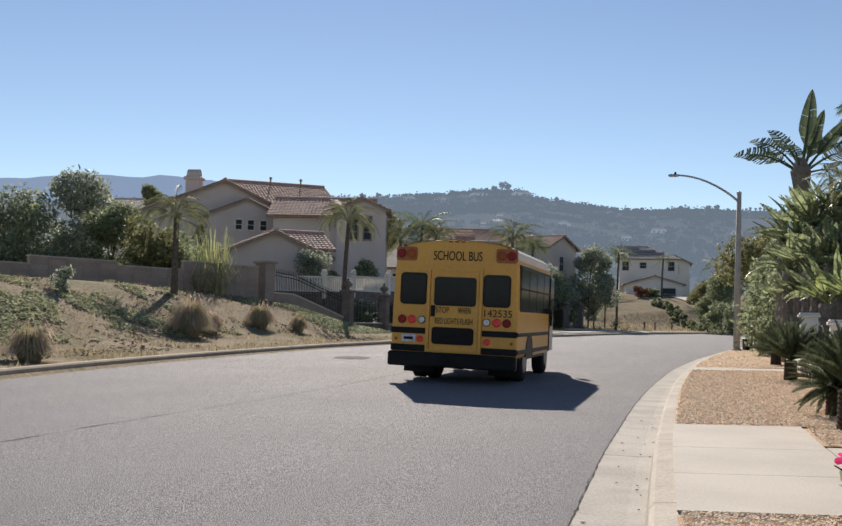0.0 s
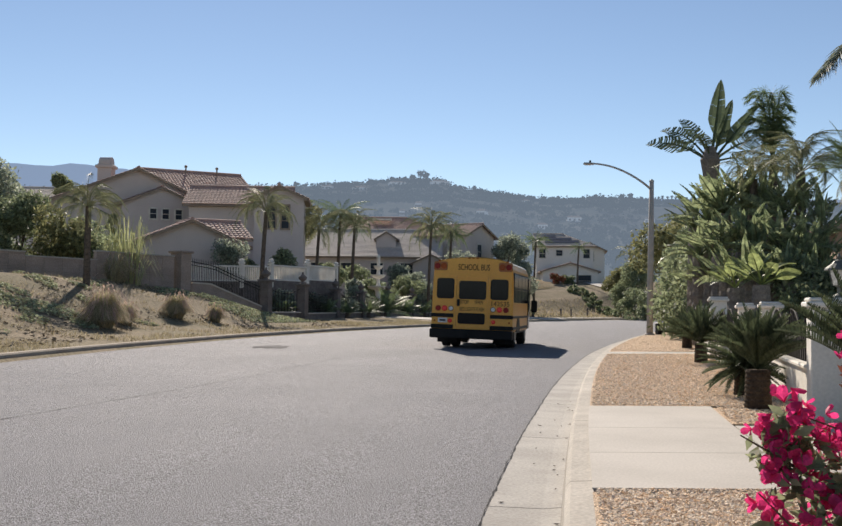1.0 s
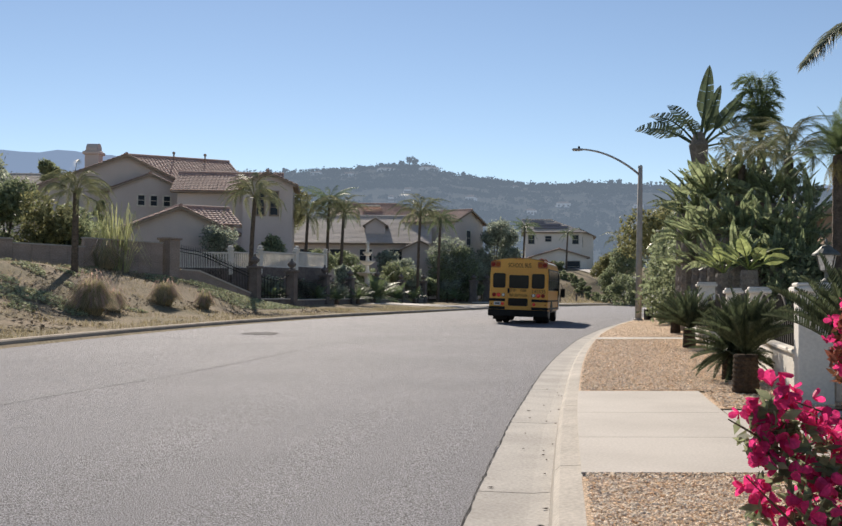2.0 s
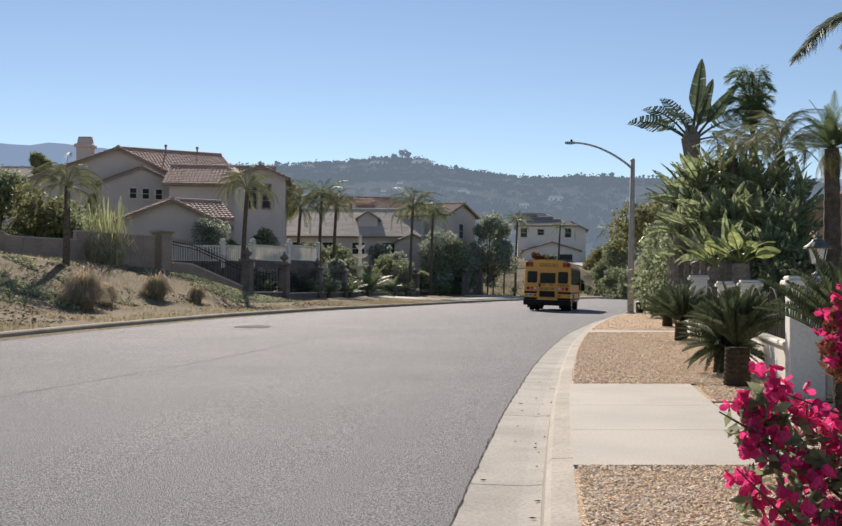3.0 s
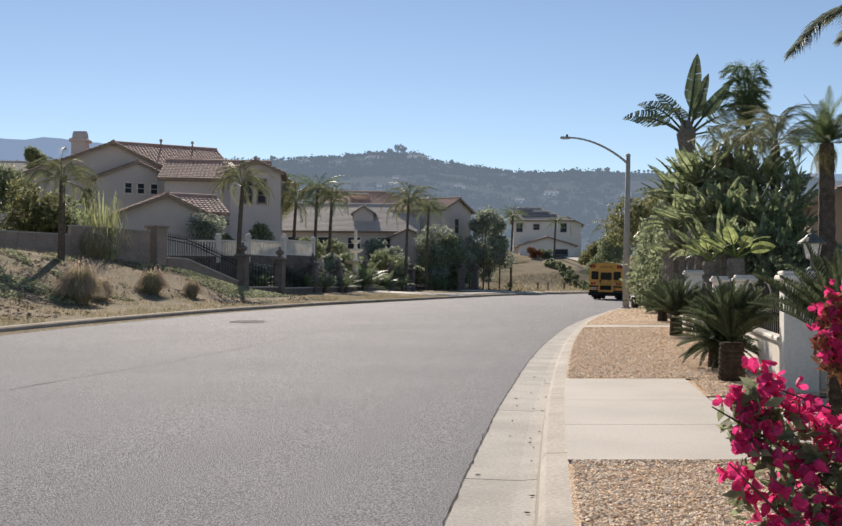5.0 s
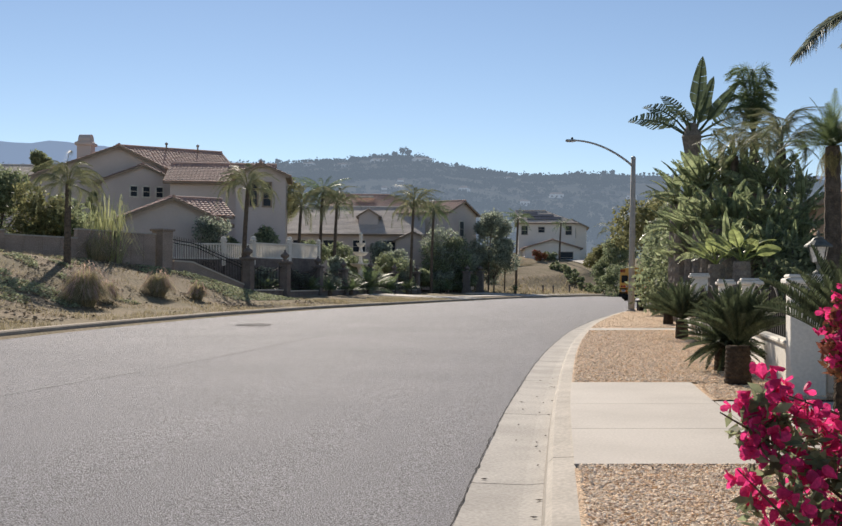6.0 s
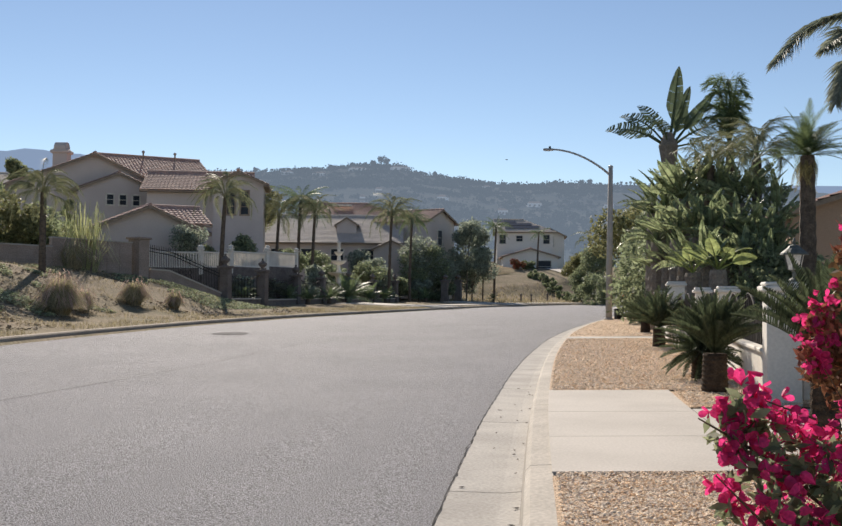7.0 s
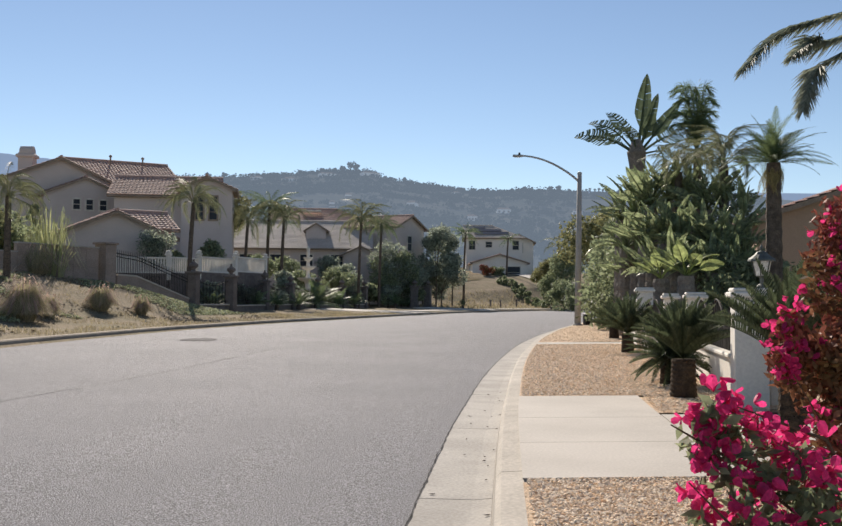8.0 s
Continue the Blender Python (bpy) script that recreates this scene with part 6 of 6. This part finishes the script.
def cane_clump():
    x, y = at0(392, 0, 43.5)
    e = thing("cane_clump", pose(x, y, ground_z(x, y) - .05), "tall pale green cane clump on top of the bank", "cane")
    for k in range(16):
        a, l = rng.uniform(0, 6.28), rng.uniform(.2, 1.0)
        h = rng.uniform(2.2, 3.3)
        part("cane", tubed([(.3 * math.cos(a), .3 * math.sin(a), 0), (.3 * math.cos(a) + l * .3 * math.cos(a), .3 * math.sin(a) + l * .3 * math.sin(a), h * .6), (.3 * math.cos(a) + l * math.cos(a), .3 * math.sin(a) + l * math.sin(a), h)], [.022, .016, .006], 5), M["leaf_yellow"], e)
    part("foliage", grass_mesh("foliage", 150, 3.0, 1.1, .026, M["leaf_yellow"], 5, .9, base=.7), None, e, "long arching blades")


cane_clump()


# ---- loose cover: ivy, dry grass, pebbles, hill scrub ----
def scatter_quads(name, pts, size, material, label, category, up=.4, seed=3, long=1.3):
    g = np.random.default_rng(seed)
    n = len(pts)
    c = np.array(pts)
    u = g.normal(size=(n, 3)); u[:, 2] *= up; u /= np.linalg.norm(u, axis=1)[:, None]
    w = g.normal(size=(n, 3)); w[:, 2] *= up; w -= (w * u).sum(1)[:, None] * u; w /= np.linalg.norm(w, axis=1)[:, None]
    s = size * g.uniform(.6, 1.4, n)[:, None]
    v = np.stack([c - u * s * long * .5, c + w * s * .45, c + u * s * long * .5, c - w * s * .45], 1).reshape(-1, 3)
    me = bpy.data.meshes.new(name)
    me.from_pydata(v.tolist(), [], np.arange(n * 4).reshape(-1, 4).tolist())
    me.materials.append(material)
    tagged(new(name, me), label, category, kind="stuff")


def cover():
    g = random.Random(5)
    ivy = []
    for _ in range(110000):
        y = g.uniform(12, 50)
        s = g.uniform(3.2, 13)
        x = xl(y) - s
        m = noise.noise(Vector((x * .22, y * .16, 11))) + .5 * noise.noise(Vector((x * .8, y * .8, 2)))
        lim = -.12 if y < 32 else (.08 if y < 38 else -.08)
        if m + (.25 if y < 26 else 0) - .1 * abs(s - 7) / 4 < lim:
            continue
        ivy.append((x, y, ground_z(x, y) + g.uniform(.01, .09)))
    scatter_quads("ivy", ivy[:55000], .075, M["ivy"], "patchy pale green ivy covering the bank", "ivy", .28)
    # dead stems and leaves lying on the slope
    dead = []
    for _ in range(60000):
        y = g.uniform(12, 50)
        x = xl(y) - 1.0 - 12 * g.random()
        if noise.noise(Vector((x * .5, y * .22, 17))) + .4 * noise.noise(Vector((x * 1.6, y * 1.6, 8))) > .02:
            dead.append((x, y, ground_z(x, y) + g.uniform(.0, .05)))
    scatter_quads("dead_stems", dead[:9000], .05, M["dead_stem"], "brown dead stems and leaves lying on the bank", "leaf litter", .25, 6, 2.6)
    # dry grass blades on the verge
    V, F = [], []
    for _ in range(34000):
        y = 8 + 60 * g.random() ** 1.3
        s = .3 + g.random() ** 1.2 * (9 if y < 50 else 4)
        x = xl(y) - s
        if noise.noise(Vector((x * .35, y * .35, 21))) < -.05:
            continue
        z = ground_z(x, y) - .01
        a, h = g.uniform(0, 6.28), g.uniform(.04, .16)
        dx, dy = math.cos(a) * .012, math.sin(a) * .012
        lx_, ly_ = g.uniform(-.08, .08), g.uniform(-.08, .08)
        b = len(V)
        V += [(x - dx, y - dy, z), (x + dx, y + dy, z), (x + lx_, y + ly_, z + h)]
        F.append((b, b + 1, b + 2))
    tagged(new("dry_grass", raw("dry_grass", V, F, M["straw"])), "sparse dry straw grass on the verge", "grass", kind="stuff")
    V, F = [], []
    for _ in range(6000):
        y = g.uniform(100, 150)
        x = xl(y) - 1.8 - g.random() * 24
        if x < 4 or (x > 18 and y > 112):
            continue
        zz = ground_z(x, y) - .02
        a, h = g.uniform(0, 6.28), g.uniform(.15, .45)
        dx, dy = math.cos(a) * .06, math.sin(a) * .06
        b = len(V)
        V += [(x - dx, y - dy, zz), (x + dx, y + dy, zz), (x + g.uniform(-.3, .3), y + g.uniform(-.3, .3), zz + h)]
        F.append((b, b + 1, b + 2))
    tagged(new("dry_grass", raw("dry_grass", V, F, M["straw"])), "dry tan grass on the far bank", "grass", kind="stuff")
    # pebbles
    octa = [(1, 0, 0), (0, 1, 0), (-1, 0, 0), (0, -1, 0), (0, 0, 1), (0, 0, -1)]
    of = [(0, 1, 4), (1, 2, 4), (2, 3, 4), (3, 0, 4), (1, 0, 5), (2, 1, 5), (3, 2, 5), (0, 3, 5)]
    V, F = [], []
    zones = ((2.8, 5.34, 42000, .58), (8.52, 9.95, 5000, 1.77), (9.98, 21.5, 36000, .58), (22.66, 38, 6000, .58))
    for y0, y1, n, off in zones:
        for _ in range(n):
            y = y0 + (y1 - y0) * g.random() ** 1.25
            x = xr(y) + off + (2.78 + .02 * y - off) * g.random()
            r = g.uniform(.004, .0105) * (1 if y < 9 else 1.3)
            R = Euler((g.uniform(-.6, .6), g.uniform(-.6, .6), g.uniform(0, 6.28))).to_matrix()
            sx, sy, sz = g.uniform(.9, 1.5), g.uniform(.8, 1.2), g.uniform(.2, .42)
            b = len(V)
            for p in octa:
                q = R @ Vector((p[0] * r * sx, p[1] * r * sy, p[2] * r * sz))
                V.append((x + q.x, y + q.y, .158 + r * .3 + q.z + .012 * (x - xr(y))))
            F += [tuple(b + i for i in f) for f in of]
    tagged(new("gravel", raw("gravel", V, F, M["pebble"])), "loose tan and cream gravel stones", "gravel", kind="stuff")
    # scrub on the hills
    cl = []
    for k in range(6500):
        y = 210 + 700 * g.random() ** .8 if k < 5800 else g.uniform(850, 905)
        x = y * g.uniform(-.46, .40)
        if noise.noise(Vector((x / 60, y / 60, 31))) < -.2 and k < 5800:
            continue
        s = g.uniform(1.2, 3.4) * (1.3 if g.random() < .12 else .8)
        z = ground_z(x, y)
        for _ in range(16):
            cl.append((x + g.gauss(0, s * .7), y + g.gauss(0, s * .6), z + s * .25 + abs(g.gauss(0, s * .4))))
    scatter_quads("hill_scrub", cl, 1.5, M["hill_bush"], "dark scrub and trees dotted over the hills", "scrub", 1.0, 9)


cover()


# ---- houses, palms and trees on the far hill ----
def hill_things():
    for px, py, w in ((1020, 356, 26), (690, 291, 30), (770, 289, 34), (620, 300, 22), (1070, 316, 20), (560, 297, 20), (930, 325, 14), (1110, 318, 14), (850, 345, 16), (730, 330, 12), (960, 372, 18), (1160, 360, 18), (700, 345, 10)):
        az = (px - 784) / 1870
        y = 240.0
        while y < 905 and 1.1 + (524.5 + .0087 * (px - 784) - py) / 1870 * y > ground_z(az * y, y) + 2:
            y += 8
        x = az * y
        z = ground_z(x, y)
        k = w * y / 1870
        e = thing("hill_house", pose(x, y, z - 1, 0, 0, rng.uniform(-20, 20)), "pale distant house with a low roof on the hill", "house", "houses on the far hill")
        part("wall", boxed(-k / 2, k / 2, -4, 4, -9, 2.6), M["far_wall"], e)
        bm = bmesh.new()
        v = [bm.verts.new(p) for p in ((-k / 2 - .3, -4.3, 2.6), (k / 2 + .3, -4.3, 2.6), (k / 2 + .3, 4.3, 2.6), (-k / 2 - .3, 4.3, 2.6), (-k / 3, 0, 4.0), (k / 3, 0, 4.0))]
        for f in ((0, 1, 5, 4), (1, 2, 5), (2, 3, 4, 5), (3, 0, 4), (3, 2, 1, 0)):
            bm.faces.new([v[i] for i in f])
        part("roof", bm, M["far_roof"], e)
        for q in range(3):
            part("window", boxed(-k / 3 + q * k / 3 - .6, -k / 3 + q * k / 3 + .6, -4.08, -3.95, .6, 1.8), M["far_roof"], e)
    for i, (px, s) in enumerate(((735, 9), (745, 7), (720, 6), (835, 5), (1125, 6), (1110, 5), (990, 4), (705, 4), (680, 4), (640, 4), (1060, 4), (500, 5), (470, 6), (900, 3))):
        y = 890
        x = (px - 784) / 1870 * y
        z = ground_z(x, y)
        e = thing("hill_tree", pose(x, y, z - 1), "dark tree on the skyline of the hill", "tree", "trees on the skyline")
        part("trunk", tubed([(0, 0, 0), (0, 0, s * .6)], [.4, .2], 6), M["bark"], e)
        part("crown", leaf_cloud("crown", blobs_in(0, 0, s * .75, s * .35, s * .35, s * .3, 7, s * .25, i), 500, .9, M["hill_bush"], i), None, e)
    for i in range(16):
        y = 895
        x = (1178 + i * 7.5 + rng.uniform(-2, 2) - 784) / 1870 * y
        z = ground_z(x, y)
        e = thing("skyline_palm", pose(x, y, z - .5), "tiny fan palm on the skyline", "palm", "row of palms on the skyline")
        h = rng.uniform(3.2, 4.6)
        part("trunk", tubed([(0, 0, 0), (0, 0, h)], [.22, .16], 5), M["bark"], e)
        part("crown", leaf_cloud("crown", [(0, 0, h, 1.1, 1.1, .8)], 60, .9, M["hill_bush"], i), None, e)


hill_things()


def mountains():
    verts, faces = [], []
    n = 120
    prof_px = [(-1500, 275), (-700, 262), (-200, 258), (-80, 250), (0, 256), (40, 258), (85, 250), (130, 262), (190, 264), (240, 280), (330, 296), (470, 305), (900, 320), (2600, 330)]
    for k in range(n + 1):
        px = -1500 + 4100 * k / n
        az = (px - 784) / 1870
        el = (524.5 + .0087 * (px - 784) - np.interp(px, [p[0] for p in prof_px], [p[1] for p in prof_px])) / 1870 + .0009 * noise.noise(Vector((k * .8, 0, 0)))
        verts += [(az * 3600, 3600, -60), (az * 3600, 3600, 1.1 + el * 3600), (az * 4300, 4300, -60)]
        if k:
            b = (k - 1) * 3
            faces += [(b, b + 3, b + 4, b + 1), (b + 1, b + 4, b + 5, b + 2)]
    tagged(new("backdrop", raw("backdrop", verts, faces, mount, True)), "distant mountain range with pale blue haze in its colour and glow", "mountains", kind="structure")


mountains()


# ---- small things along the far pavement, and an insect in the air ----
def marker_post(px, d):
    x = (px - 784) / 1870 * d
    e = thing("marker_post", pose(x, d, ground_z(x, d) - .02), "short dark marker post beside the far pavement", "post", "marker posts")
    part("post", lathe(bmesh.new(), [(.09, 0), (.08, .75)], 10), M["stone"], e)
    part("cap", lathe(bmesh.new(), [(.12, .75), (.12, .85), (.03, .92)], 10), M["stone"], e)


marker_post(997, 104)
marker_post(1046, 113)
marker_post(1016, 107)


def insect_body():
    e = thing("insect", pose(-3, 6, 2.2), "tiny dark flying insect", "insect")
    part("abdomen", lathe(bmesh.new(), [(.001, -.008), (.003, -.004), (.003, .003), (.001, .007)], 8), M["black"], e)
    for s in (-1, 1):
        bm = bmesh.new()
        box(bm, min(0, s * .011), max(0, s * .011), -.002, .004, .002, .0025)
        part("wing", bm, M["black"], e)
    return e


insect = insect_body()


def leaf_litter():
    r = random.Random(77)
    V, F = [], []
    for k in range(34):
        y = 3.6 + 11 * r.random() ** 1.6
        x = xr(y) + (r.gauss(.3, .07) if r.random() < .6 else r.uniform(.03, .4))
        x = min(max(x, xr(y) + .02), xr(y) + .37)
        s, w, a = r.uniform(.008, .026), r.uniform(.004, .011), r.uniform(0, 6.28)
        ca, sa = math.cos(a), math.sin(a)
        n = len(V)
        for u, v, z in ((-s, 0, .004), (0, -w, .001), (s, 0, .007), (0, w, .002), (0, 0, .008)):
            V.append((x + u * ca - v * sa, y + u * sa + v * ca, .006 + z))
        F += [(n, n + 1, n + 4), (n + 1, n + 2, n + 4), (n + 2, n + 3, n + 4), (n + 3, n, n + 4)]
    tagged(new("leaf_litter", raw("leaf_litter", V, F, M["bark"])), "small dry brown leaves scattered in the gutter", "leaf litter", kind="stuff")


leaf_litter()


# ---- movement ----
def motions():
    rows = [(0.0, -1.40, 18.75, 8.5), (0.5, -.42, 24.0, 9), (1.0, .72, 29.4, 10), (1.5, 1.97, 35.1, 11), (2.0, 3.35, 41.0, 12), (3.5, 7.79, 57.5, 15), (4.0, 9.64, 62.9, 16.5), (4.5, 11.39, 67.8, 18), (6.0, 16.4, 80.3, 22), (6.5, 18.0, 83.8, 24), (7.0, 19.7, 87.2, 26), (8.0, 23.4, 93.4, 32)]
    walk(bus, [(t, pose(x * .91, y * .91, 0.015, 0, 1.4, -h)) for t, x, y, h in rows])

    walk(insect, [(t, pose(-1.06 + 3.32 * (t - 6.5), 6.0 + .15 * math.sin(3 * t), 2.12 - .4 * (t - 6.5) + .02 * math.sin(9 * t), 90, 0, -90)) for t in (0.0, 2.0, 4.0, 5.0, 5.5, 6.0, 6.25, 6.5, 6.75, 7.0, 7.25, 7.5, 8.0)])


motions()
